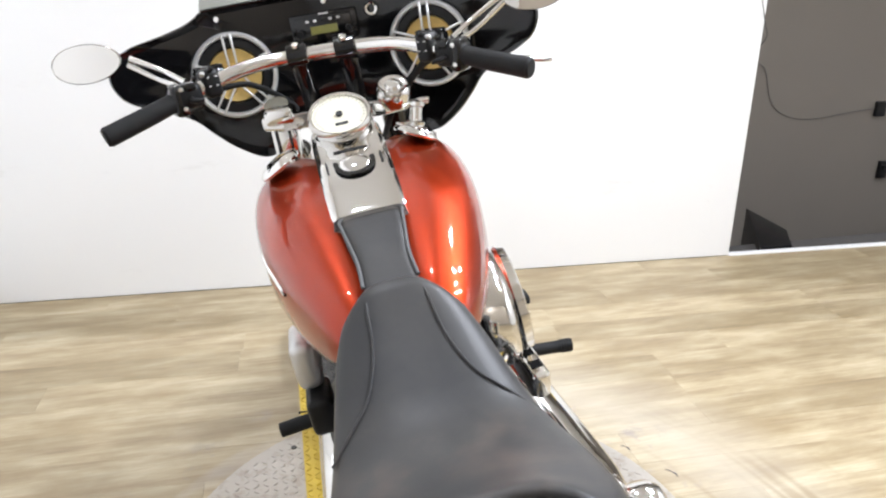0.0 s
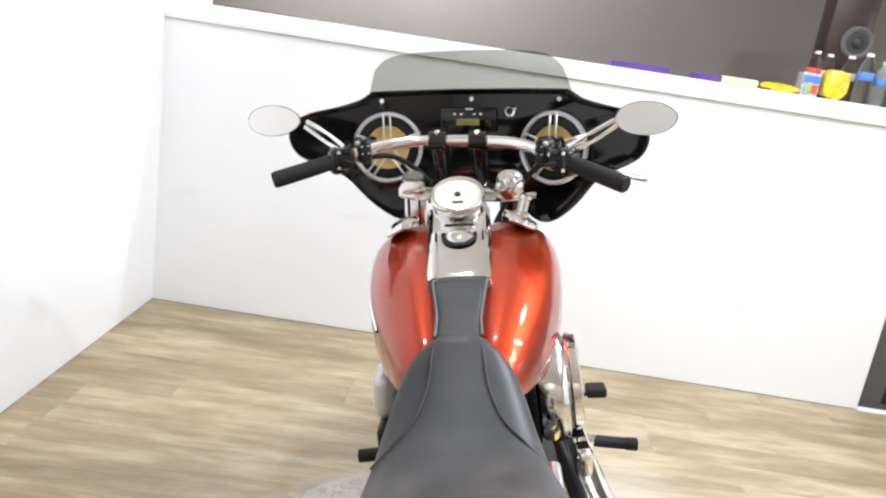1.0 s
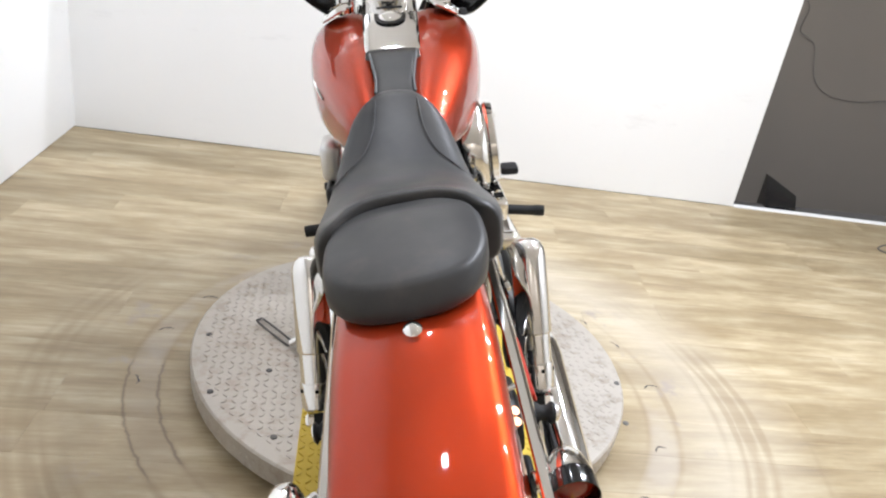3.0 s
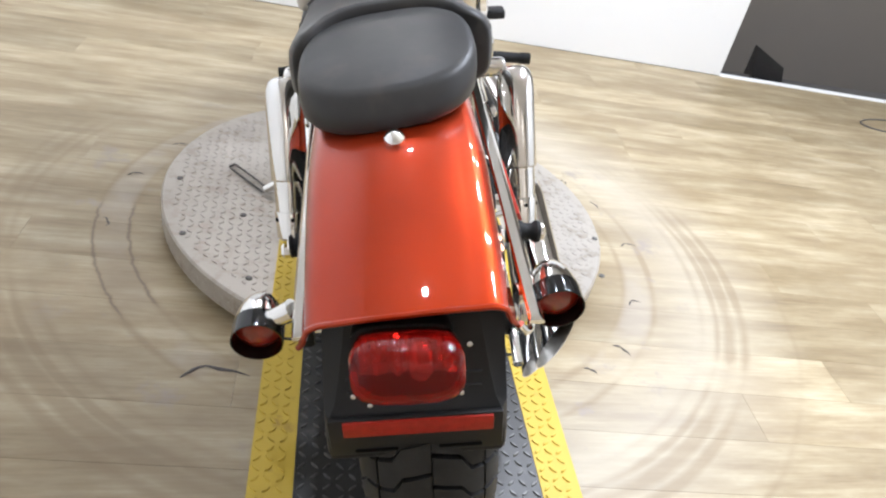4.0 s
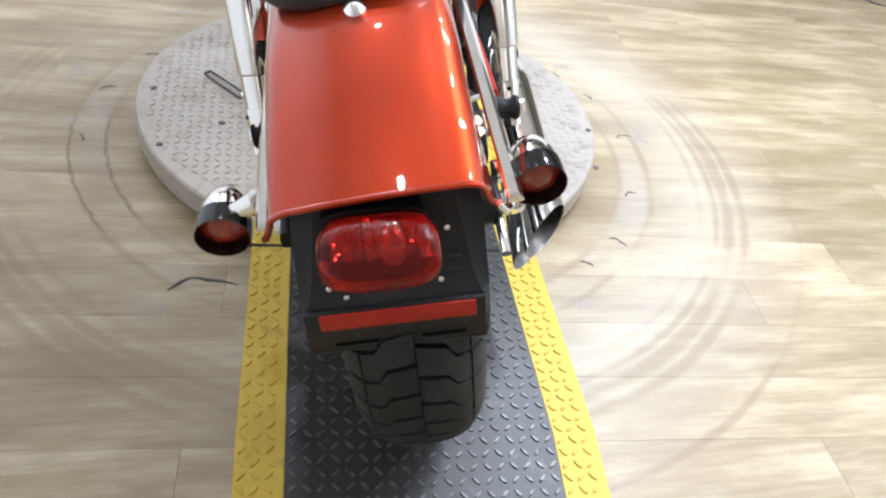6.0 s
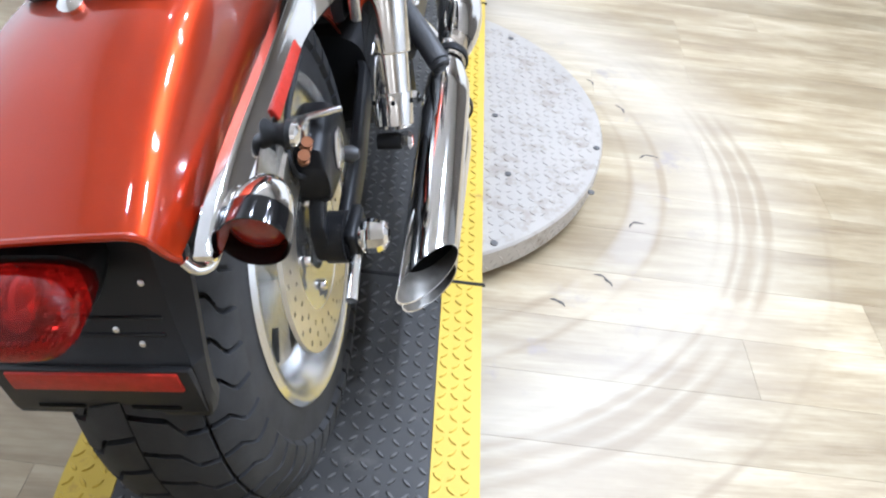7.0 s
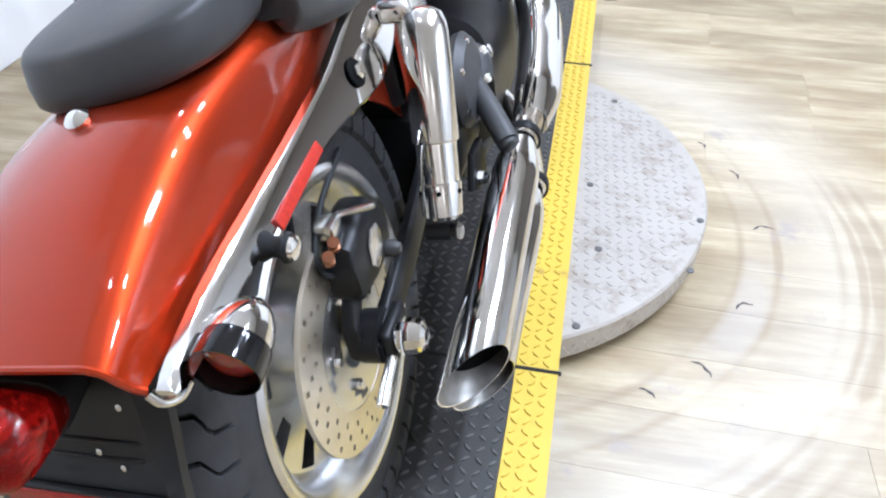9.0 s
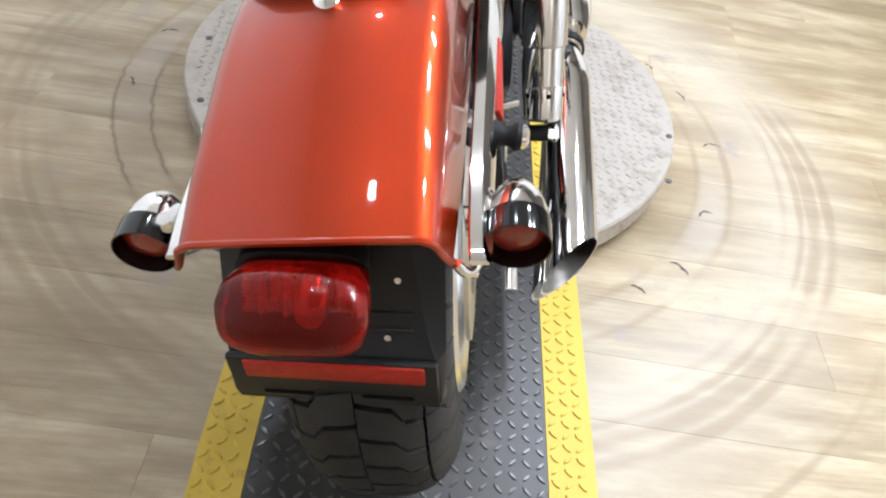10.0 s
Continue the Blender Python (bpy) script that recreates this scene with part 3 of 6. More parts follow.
part("caliper_pin", tube([(0.128, 0.040, 0.492), (0.170, 0.052, 0.496)], [0.005, 0.0045], 10, 2), SATIN, caliper)
part("pin_clip", box(0.122, 0.020, 0.490, 0.026, 0.030, 0.022, 0.005, 2), SATIN, caliper)
part("caliper_bracket", rings([superloop(0.128, y, z - h, z + h, 0.010, 12, 3) for y, z, h in ((-0.026, 0.338, 0.016), (-0.024, 0.362, 0.018), (-0.004, 0.386, 0.020), (0.012, 0.398, 0.020))]), BLACK, caliper)
part("pad_plate", prism([(0.085, 0.400), (0.112, 0.404), (0.122, 0.372), (0.112, 0.330), (0.098, 0.322), (0.090, 0.350)], 0.004, "YZ", 0.140, 0.001, 1), ROTOR, caliper, "tan metal brake pad plate")
part("bleed_screw", lathe([(0, 0), (0.011, 0), (0.011, 0.012), (0.006, 0.020), (0, 0.020)], 12, (0.150, 0.088, 0.405), "X"), DGREY, caliper)
part("brake_line", tube([(0.124, -0.005, 0.440), (0.120, -0.020, 0.455), (0.114, -0.010, 0.480), (0.108, 0.05, 0.505), (0.105, 0.14, 0.520)], 0.004, 8), RUBBER, bike)
for dy in (0.0, 0.020):
    part("line_fitting", lathe([(0, 0), (0.007, 0), (0.007, 0.005), (0.005, 0.006), (0.005, 0.010), (0.007, 0.011), (0.007, 0.015), (0, 0.015)], 14, (0.134, -0.022 + dy, 0.474 + 0.2 * dy), aim=(0.3, -0.4, 0.8)), COPPER, bike)
part("drive_belt", tube([(-0.115, 0.0, 0.435), (-0.115, 0.3, 0.43), (-0.115, 0.62, 0.41), (-0.115, 0.66, 0.35), (-0.115, 0.6, 0.31), (-0.115, 0.3, 0.26), (-0.115, 0.0, 0.235)], 0.010, 8, 4), BELT, bike)
part("belt_pulley", lathe([(0.04, -0.128), (0.098, -0.128), (0.102, -0.115), (0.098, -0.102), (0.04, -0.102)], 48, AXLE, "X"), BLACK, rear)

# rear fender: crown line, half width and side drop along the bike
FEND = [(0.40, 0.600, 0.104, 0.400), (0.36, 0.640, 0.107, 0.432), (0.30, 0.672, 0.110, 0.482), (0.22, 0.694, 0.113, 0.532), (0.14, 0.706, 0.115, 0.566), (0.02, 0.712, 0.117, 0.572), (-0.10, 0.703, 0.118, 0.571), (-0.18, 0.680, 0.118, 0.572), (-0.24, 0.653, 0.117, 0.573), (-0.285, 0.630, 0.116, 0.572), (-0.310, 0.616, 0.115, 0.571)]


def fender_loops(inset=0.0):
    loops = []
    for y, zc, w, zb in FEND:
        w, zc, pts = w - inset, zc - inset, []
        drop = zc - zb
        k = min(1.0, drop / 0.105)
        for f in np.linspace(-1, 1, 49):
            t = abs(f)
            if t < 0.52:
                x, z = w * 0.68 * (t / 0.52), zc - 0.014 * k * (t / 0.52) ** 2.2
            elif t < 0.74:
                a = math.pi / 2 * (t - 0.52) / 0.22
                x, z = w * (0.68 + 0.235 * math.sin(a)), zc - k * (0.014 + 0.040 * (1 - math.cos(a)))
            elif t < 0.92:
                a = (t - 0.74) / 0.18
                top = zc - 0.054 * k
                x, z = w * (0.915 + 0.060 * a - 0.006 * math.sin(math.pi * a)), top + (zb + 0.010 * k - top) * a
            else:
                a = (t - 0.92) / 0.08
                x, z = w * (0.975 + 0.025 * a), zb + 0.010 * k * (1 - a)
            rear_pull = 0.020 * t * t * max(0.0, min(1.0, (-0.24 - y) / 0.06))
            pts.append((math.copysign(x, f), y + rear_pull, z + float(np.interp(y, (-0.32, -0.08), (0.05, 0.10))) * math.copysign(x, f)))
        loops.append(pts)
    fine = []
    for cols in zip(*loops):
        fine.append(spline(cols, 5))
    return [list(r) for r in zip(*fine)]


outer, inner = fender_loops(), fender_loops(0.004)
bm = bmesh.new()
vo = [[bm.verts.new(p) for p in r] for r in outer]
vi = [[bm.verts.new(p) for p in r] for r in inner]
for a, flip in ((vo, False), (vi, True)):
    for r, s in zip(a, a[1:]):
        for i in range(len(r) - 1):
            q = (r[i], r[i + 1], s[i + 1], s[i])
            bm.faces.new(q[::-1] if flip else q)
for r in (0, -1):
    for i in range(len(vo[0]) - 1):
        bm.faces.new((vo[r][i], vo[r][i + 1], vi[r][i + 1], vi[r][i]))
for c in (0, -1):
    for i in range(len(vo) - 1):
        bm.faces.new((vo[i][c], vo[i + 1][c], vi[i + 1][c], vi[i][c]))
fender = part("rear_fender", bm, PAINT, bike, "glossy orange painted rear fender", 50)
part("fender_lip", tube([Vector(p) + Vector((0, -0.001, -0.001)) for p in outer[-1][::2]], 0.0035, 8, 2), PAINT, fender)
part("inner_fender", rings([superloop(0, y, z - 0.05, z, 0.085, 16, 4) for y, z in ((0.46, 0.50), (0.43, 0.58), (0.36, 0.632), (0.30, 0.665))]), BLACK, bike)
part("fender_screw", lathe([(0.0, 0.0), (0.008, 0.0), (0.012, 0.004), (0.012, 0.009), (0.008, 0.013), (0.004, 0.015), (0, 0.015)], 14, (0, -0.104, 0.700), aim=(0, -0.35, 0.94)), CHROME, fender, "chrome knurled seat screw")

# chrome struts along both fender sides
# along the bike: lower edge, upper edge
STRUT = [(-0.295, 0.577, 0.582), (-0.285, 0.571, 0.588), (-0.25, 0.574, 0.5965), (-0.18, 0.579, 0.607), (-0.05, 0.585, 0.618), (0.04, 0.587, 0.6265), (0.10, 0.583, 0.634), (0.16, 0.577, 0.647), (0.22, 0.579, 0.660), (0.28, 0.597, 0.669), (0.315, 0.620, 0.669), (0.340, 0.638, 0.660)]
STRUT_Y, STRUT_MID = (-0.315, -0.25, -0.10, 0.10, 0.22, 0.335), (0.574, 0.582, 0.596, 0.610, 0.626, 0.645)


def strut_loop(s, y, z0, z1):
    """A flat bar's section, leaning out towards its lower edge."""
    x, t, lean = (0.137, 0.008, 0.32) if s > 0 else (0.113, 0.007, 0.06)
    e = min(0.004, (z1 - z0) / 3)
    mid = float(np.interp(y, STRUT_Y, STRUT_MID))
    return [(s * (x + dx + lean * (mid - z)), y, z) for dx, z in ((-t, z0 + e), (-t + e * 0.8, z0), (t - e * 0.8, z0), (t, z0 + e), (t, z1 - e), (t - e * 0.8, z1), (-t + e * 0.8, z1), (-t, z1 - e))]


for s in (-1, 1):
    plate_bm = rings([strut_loop(s, *r) for r in spline(STRUT, 4)])
    strut = part("fender_strut", plate_bm, CHROME, bike, "chrome fender strut")
    # recess drawn as a disc, its shade as near-black colour
    part("bolt_recess", lathe([(0, 0), (0.017, 0), (0.0175, 0.0012), (0.0165, 0.0022), (0.014, 0.0022), (0, 0.0016)], 24, (s * (0.148 if s > 0 else 0.120), 0.150, 0.612), aim=(s, 0, 0.32 if s > 0 else 0.06)), HOLE_DARK, strut)
    part("strut_bolt", lathe([(0, 0), (0.0095, 0), (0.0095, 0.006), (0.006, 0.009), (0, 0.009)], 6, (s * (0.149 if s > 0 else 0.121), 0.150, 0.612), aim=(s, 0, 0.32 if s > 0 else 0.06)), CHROME, strut, "", 20)
    if s > 0:
        part("side_reflector", box(0, 0, 0, 0.004, 0.124, 0.014, 0.0015, 2), REFLECT, strut, "red side reflector", 40, Matrix.Translation((0.148, -0.045, 0.592)) @ pose(0, 0, 0, 4.5, -18, 0))
    if s > 0:
        part("strut_hook", tube([(0.118, -0.293, 0.576), (0.125, -0.292, 0.565), (0.132, -0.282, 0.561), (0.136, -0.272, 0.567)], [0.005, 0.0048, 0.0045, 0.005], 10), CHROME, strut, "curled chrome strut end")
    k = 0.75 if s > 0 else 0.32
    part("rubber_bumper", lathe([(0, 0), (0.014, 0), (0.0145, 0.006 * k), (0.010, 0.016 * k), (0.010, 0.026 * k), (0.0145, 0.034 * k), (0.013, 0.040 * k), (0, 0.040 * k)], 18, ((0.140 if s > 0 else -0.120), -0.130, 0.583), aim=(s, 0, -0.1)), RUBBER, strut, "black rubber bag mount")
    part("bumper_cap", lathe([(0, 0.038 * k), (0.012, 0.038 * k), (0.011, 0.046 * k), (0.006, 0.050 * k), (0, 0.050 * k)], 16, ((0.140 if s > 0 else -0.120), -0.130, 0.583), aim=(s, 0, -0.1)), CHROME, strut)
    sx, sz = 0.166, 0.579 if s > 0 else 0.550
    part("signal_arm", tube([(s * 0.122, -0.245, 0.578), (s * 0.145, -0.240, (0.578 + sz) / 2), (s * sx, -0.222, sz)], [0.013, 0.0105, 0.010], 14), CHROME, strut)
    sig_at, sig_aim = (s * sx, -0.196 if s > 0 else -0.182, sz), (0, -1, -0.12)
    sig = part("turn_signal", lathe([(0.0, 0.0), (0.008, 0.002), (0.016, 0.009), (0.0222, 0.020), (0.0262, 0.034), (0.0280, 0.048)], 28, sig_at, aim=sig_aim), CHROME, bike, "chrome bullet turn signal with an amber lens")
    part("signal_visor", lathe([(0.0284, 0.046), (0.0290, 0.050), (0.0290, 0.072), (0.0276, 0.072), (0.0262, 0.060), (0.0262, 0.048)], 28, sig_at, aim=sig_aim, closed=True), GLOSS, sig, "dark chrome visor ring")
    part("signal_lens", lathe([(0.0, 0.066), (0.011, 0.0645), (0.020, 0.061), (0.0262, 0.055), (0.0262, 0.048), (0, 0.048)], 28, sig_at, aim=sig_aim), AMBER, sig)
    # shock
    top, low = Vector((0.204 if s > 0 else -0.170, 0.262, 0.624)), Vector((0.207 if s > 0 else -0.176, 0.158, 0.385))
    d = (low - top)
    ln = d.length
    shock = part("shock_absorber", lathe([(0, -0.014), (0.014, -0.013), (0.024, -0.006), (0.0290, 0.006), (0.0305, 0.020), (0.0305, 0.148), (0.0300, 0.150), (0.0268, 0.152), (0.0262, 0.205), (0.0, 0.205)], 32, top, aim=d), CHROME, bike, "chrome covered rear shock absorber")
    part("lower_collar", lathe([(0, 0.202), (0.0280, 0.202), (0.0286, 0.205), (0.0268, 0.245), (0.022, 0.250), (0, 0.250)], 28, top, aim=d), CHROME, shock)
    for a in (0.3, 1.4, 2.5, 3.6, 4.7, 5.8):
        q = d.normalized().to_track_quat("Z", "Y") @ Vector((0.0280 * math.cos(a), 0.0280 * math.sin(a), 0.214))
        # hole drawn as a near-black disc for its inner shade
        part("spanner_hole", lathe([(0, -0.001), (0.0034, -0.001), (0.0034, 0.0012), (0, 0.0012)], 10, top + q, aim=d.normalized().to_track_quat("Z", "Y") @ Vector((math.cos(a), math.sin(a), 0))), HOLE_DARK, shock)
    part("lower_eye", lathe([(0, -0.026), (0.011, -0.026), (0.012, 0), (0.011, 0.010), (0, 0.010)], 20, low + Vector((0, 0.0, -0.010)), aim=(s, 0, 0)), RUBBER, shock)
    part("lower_bolt", lathe([(0, 0.008), (0.013, 0.008), (0.013, 0.018), (0.009, 0.023), (0, 0.023)], 6, low + Vector((0, 0, -0.010)), aim=(s, 0, 0)), CHROME, shock, "", 20)
    part("upper_mount", box(0.168 if s > 0 else -0.146, 0.272, 0.634, 0.044, 0.028, 0.028, 0.008, 3), CHROME, shock)

# tail light, plate holder and reflector
TILT_M = Matrix(((1, 0, 0, 0), (0, 1, 0, 0), (0.055, 0, 1, 0), (0, 0, 0, 1)))
YAW_M = Matrix.Translation((0, -0.32, 0)) @ pose(0, 0, 0, 0, 0, -4) @ Matrix.Translation((0, 0.32, 0))
FLAP_M = Matrix.Translation((0.003, 0.020, -0.006)) @ YAW_M @ TILT_M
TAIL_M = Matrix.Translation((-0.006, 0.007, 0.021)) @ Matrix(((1, 0, 0, 0), (0, 1, 0.45, -0.45 * 0.562), (-0.03, 0, 1, 0), (0, 0, 0, 1)))
HOLD = [(0.412, 0.088, 0.091, -0.333, -0.322), (0.416, 0.096, 0.099, -0.336, -0.324), (0.426, 0.099, 0.103, -0.336, -0.326), (0.446, 0.099, 0.103, -0.334, -0.326), (0.476, 0.096, 0.103, -0.328, -0.316), (0.486, 0.090, 0.103, -0.319, -0.312), (0.514, 0.084, 0.102, -0.309, -0.299), (0.556, 0.077, 0.101, -0.292, -0.282), (0.600, 0.070, 0.096, -0.278, -0.266)]


def hold_y(z):
    """How far back the holder's face lies at a height."""
    return float(np.interp(z, [r[0] for r in HOLD], [r[3] for r in HOLD]))


flap = part("plate_holder", rings([[(-w + 0.004, yb + 0.014, z), (-w, yb, z), (-f - 0.002, yf + 0.002, z), (-f, yf, z), (f, yf, z), (f + 0.002, yf + 0.002, z), (w, yb, z), (w - 0.004, yb + 0.014, z)] for z, f, w, yf, yb in HOLD]), FLAP, bike, "black plastic plate holder", 25, FLAP_M)
part("flap_lip", box(0, -0.334, 0.451, 0.196, 0.008, 0.058, 0.003, 2), FLAP, flap, "", 40, FLAP_M)
part("reflector", box(0.003, -0.3375, 0.466, 0.168, 0.006, 0.023, 0.002, 2), REFLECT, flap, "red reflector strip", 40, FLAP_M)
for x in (-0.045, 0.050):
    # slot drawn as a near-black strip for its shade
    part("plate_slot", box(x, -0.3375, 0.430, 0.05, 0.004, 0.006, 0.002, 1), HOLE_DARK, flap, "", 40, FLAP_M)
for x, z in ((-0.068, 0.495), (-0.030, 0.505), (0.030, 0.505), (0.062, 0.545), (-0.050, 0.484), (0.052, 0.492)):
    part("flap_screw", lathe([(0, 0), (0.0032, 0), (0.0032, 0.0016), (0, 0.0022)], 10, (x, hold_y(z), z), aim=(0, -1, 0.35)), SATIN, flap, "", 40, FLAP_M)
for z in (0.500, 0.515):
    part("panel_rib", box(0, hold_y(z), z, 0.150, 0.004, 0.004, 0.0012, 1), FLAP, flap, "", 40, FLAP_M)
lens = [superloop(0.003, y, z0, z1, w, 40, 3.2, 0.0) for y, z0, z1, w in ((-0.304, 0.532, 0.566, 0.052), (-0.328, 0.528, 0.576, 0.056), (-0.350, 0.527, 0.585, 0.058), (-0.363, 0.530, 0.586, 0.0565), (-0.3695, 0.537, 0.580, 0.050), (-0.3715, 0.547, 0.571, 0.030))]
tail = part("tail_light", rings(lens), RED_LENS, bike, "red square tail light lens", 40, TAIL_M)
part("tail_housing", rings([superloop(0, y, z0, z1, w, 24, 4) for y, z0, z1, w in ((-0.25, 0.535, 0.565, 0.046), (-0.298, 0.526, 0.570, 0.054), (-0.308, 0.526, 0.570, 0.054))]), FLAP, tail, "", 40, TAIL_M)
facets = bmesh.new()
tip_rng = random.Random(3)
for col in range(9):
    for row in range(4):
        fx, fz = -0.037 + 0.010 * col, 0.536 + 0.0085 * row
        mid = facets.verts.new((fx + tip_rng.uniform(-0.003, 0.003), -0.3195 - 0.004, fz + tip_rng.uniform(-0.003, 0.003)))
        ring = [facets.verts.new((fx + 0.0048 * a, -0.3165, fz + 0.0043 * b)) for a, b in ((-1, -1), (1, -1), (1, 1), (-1, 1))]
        for k in range(4):
            facets.faces.new((ring[k], ring[(k + 1) % 4], mid))
tagged(part("tail_reflector", facets, CHROME, tail, "faceted reflector", 5, TAIL_M), kind="stuff")
part("tail_bulb", lathe([(0, 0), (0.012, 0.004), (0.016, 0.016), (0.012, 0.028), (0, 0.032)], 16, (0.016, -0.322, 0.556), aim=(0, -1, 0)), CHROME, tail, "", 40, TAIL_M)

# ---- seat ----
SEAT = [(0.550, 0.030, 0.790, 0.822), (0.541, 0.046, 0.775, 0.842), (0.522, 0.064, 0.755, 0.842), (0.500, 0.084, 0.735, 0.830), (0.46, 0.100, 0.706, 0.808), (0.40, 0.113, 0.680, 0.780), (0.34, 0.126, 0.655, 0.758), (0.28, 0.139, 0.643, 0.752), (0.22, 0.146, 0.646, 0.763), (0.175, 0.144, 0.658, 0.779), (0.150, 0.138, 0.668, 0.789), (0.1405, 0.134, 0.674, 0.789), (0.1365, 0.131, 0.680, 0.784), (0.1355, 0.122, 0.690, 0.772)]


def cushion(rows, n=32, p=2.7, steps=4):
    loops = []
    for y, w, z0, z1 in rows:
        mid, half = (z0 + z1) / 2, (z1 - z0) / 2
        # a skirt that falls almost straight below the widest line
        loops.append([(x if z > mid else math.copysign(w * max(0.0, 1 - min(1.0, (mid - z) / half) ** 6) ** (1 / 6), x), yy, z) for x, yy, z in superloop(0, y, z0, z1, w, n, p)])
    cols = [spline(c, steps) for c in zip(*loops)]
    return rings([list(r) for r in zip(*cols)])


def wrap(x, y):
    """How far the seat's horns reach back beside the pad."""
    u = min(0.97, abs(x + 0.003) / 0.1125)
    reach = 0.1165 * (1 - (1 - u ** 3.1) ** (1 / 3.1)) - 0.35 * max(0.0, abs(x) - 0.112)
    return min(0.046, max(0.0, reach)) * max(0.0, min(1.0, (0.26 - y) / 0.12))


def bent(bm):
    for v in bm.verts:
        x = v.co.x
        v.co.x += 0.004 * max(0.0, min(1.0, (0.40 - v.co.y) / 0.15))
        v.co.z += 0.085 * x * max(0.0, min(1.0, (0.34 - v.co.y) / 0.14))
        v.co.y -= wrap(x, v.co.y)
    return bm


seat = part("rider_seat", bent(cushion(SEAT)), LEATHER, bike, "black leather two-up seat", 60)
PAD_LEVELS = [(0.93, 0.0), (0.985, 0.16), (1.0, 0.50), (0.992, 0.82), (0.978, 0.93), (0.950, 1.0), (0.89, 1.05), (0.64, 1.125), (0.36, 1.155), (0.10, 1.165)]


def pad_loop(f, h, n=56):
    """One level of the passenger pad: its outline shrunk by f, h of the way from its foot to its edge."""
    out = []
    for k in range(n):
        a = 2 * math.pi * k / n
        cs, sn = math.cos(a), math.sin(a)
        e = 0.66 if sn > 0 else 0.86
        u, v = math.copysign(abs(cs) ** e, cs), math.copysign(abs(sn) ** e, sn)
        ff = 1 - (1 - f) * 0.25 if v > 0 and f > 0.8 else f
        y = 0.030 + (0.101 if v > 0 else 0.1175) * v * ff
        if v < 0 and h > 0.3:
            y += 0.012 * v * v * min(1.0, (h - 0.3) / 0.6) * (f if f < 0.8 else 1.0)
        foot, edge = 0.702 + 0.05 * max(0.0, y), 0.757 + 0.085 * y + 0.008 * (max(0.0, v) * f) ** 2
        x = 0.1135 * u * f - 0.003
        out.append((x, y, foot + (edge - foot) * h + 0.125 * x))
    return out


part("passenger_pad", rings([pad_loop(f, h) for f, h in PAD_LEVELS]), LEATHER, bike, "black leather passenger pad", 60)


def on_cushion(rows, x, y, p):
    """The height of a cushion's upper side at a place."""
    rows = sorted(rows)
    ys = [r[0] for r in rows]
    w, z0, z1 = (float(np.interp(y, ys, [r[k] for r in rows])) for k in (1, 2, 3))
    return (x, y, (z0 + z1) / 2 + (z1 - z0) / 2 * max(0.0, 1 - min(1.0, abs(x) / w) ** p) ** (1 / p) + 0.0006)


for s in (-1, 1):
    line = [(0.034, 0.540), (0.040, 0.50), (0.046, 0.44), (0.064, 0.385), (0.092, 0.352), (0.122, 0.328)]
    part("seam", tube([on_cushion(SEAT, s * x, y, 2.7) for x, y in line], 0.0018, 6), LEATHER, seat)

part("seat_strap", tube([(0.135, 0.137, 0.690), (0.127, 0.128, 0.735), (0.100, 0.137, 0.775)], 0.004, 8, 3), LEATHER, seat)
part("seat_base", rings([superloop(0, y, z - 0.035, z, w, 16, 4) for y, z, w in ((0.13, 0.690, 0.070), (0.20, 0.684, 0.080), (0.30, 0.680, 0.084), (0.44, 0.690, 0.080))]), BLACK, seat)

# ---- tank ----
TANK = [(0.512, 0, 0.078, 0.745, 0.786), (0.520, 0, 0.090, 0.728, 0.804), (0.545, 0, 0.106, 0.708, 0.822), (0.580, 0, 0.121, 0.692, 0.838), (0.630, 0, 0.140, 0.678, 0.856), (0.69, 0, 0.160, 0.668, 0.876), (0.78, 0, 0.184, 0.665, 0.903), (0.87, 0, 0.197, 0.678, 0.924), (0.95, 0, 0.197, 0.702, 0.934), (1.01, 0, 0.184, 0.737, 0.926), (1.045, 0, 0.160, 0.772, 0.905), (1.060, 0, 0.130, 0.800, 0.884)]


def tank_loop(y, c, w, z0, z1, n=40):
    pts = []
    for k in range(n):
        a = 2 * math.pi * k / n + math.pi / 2
        cs, sn = math.cos(a), math.sin(a)
        x = 0.004 + w * math.copysign(abs(cs) ** 0.66, cs)
        z = (z0 + z1) / 2 + (z1 - z0) / 2 * math.copysign(abs(sn) ** 0.66, sn)
        # a shallow valley between the two lobes
        if sn > 0:
            z -= 0.022 * max(0.0, 1 - (abs(x) / (0.40 * w + 0.008)) ** 2)
        pts.append((x, y, z))
    return pts


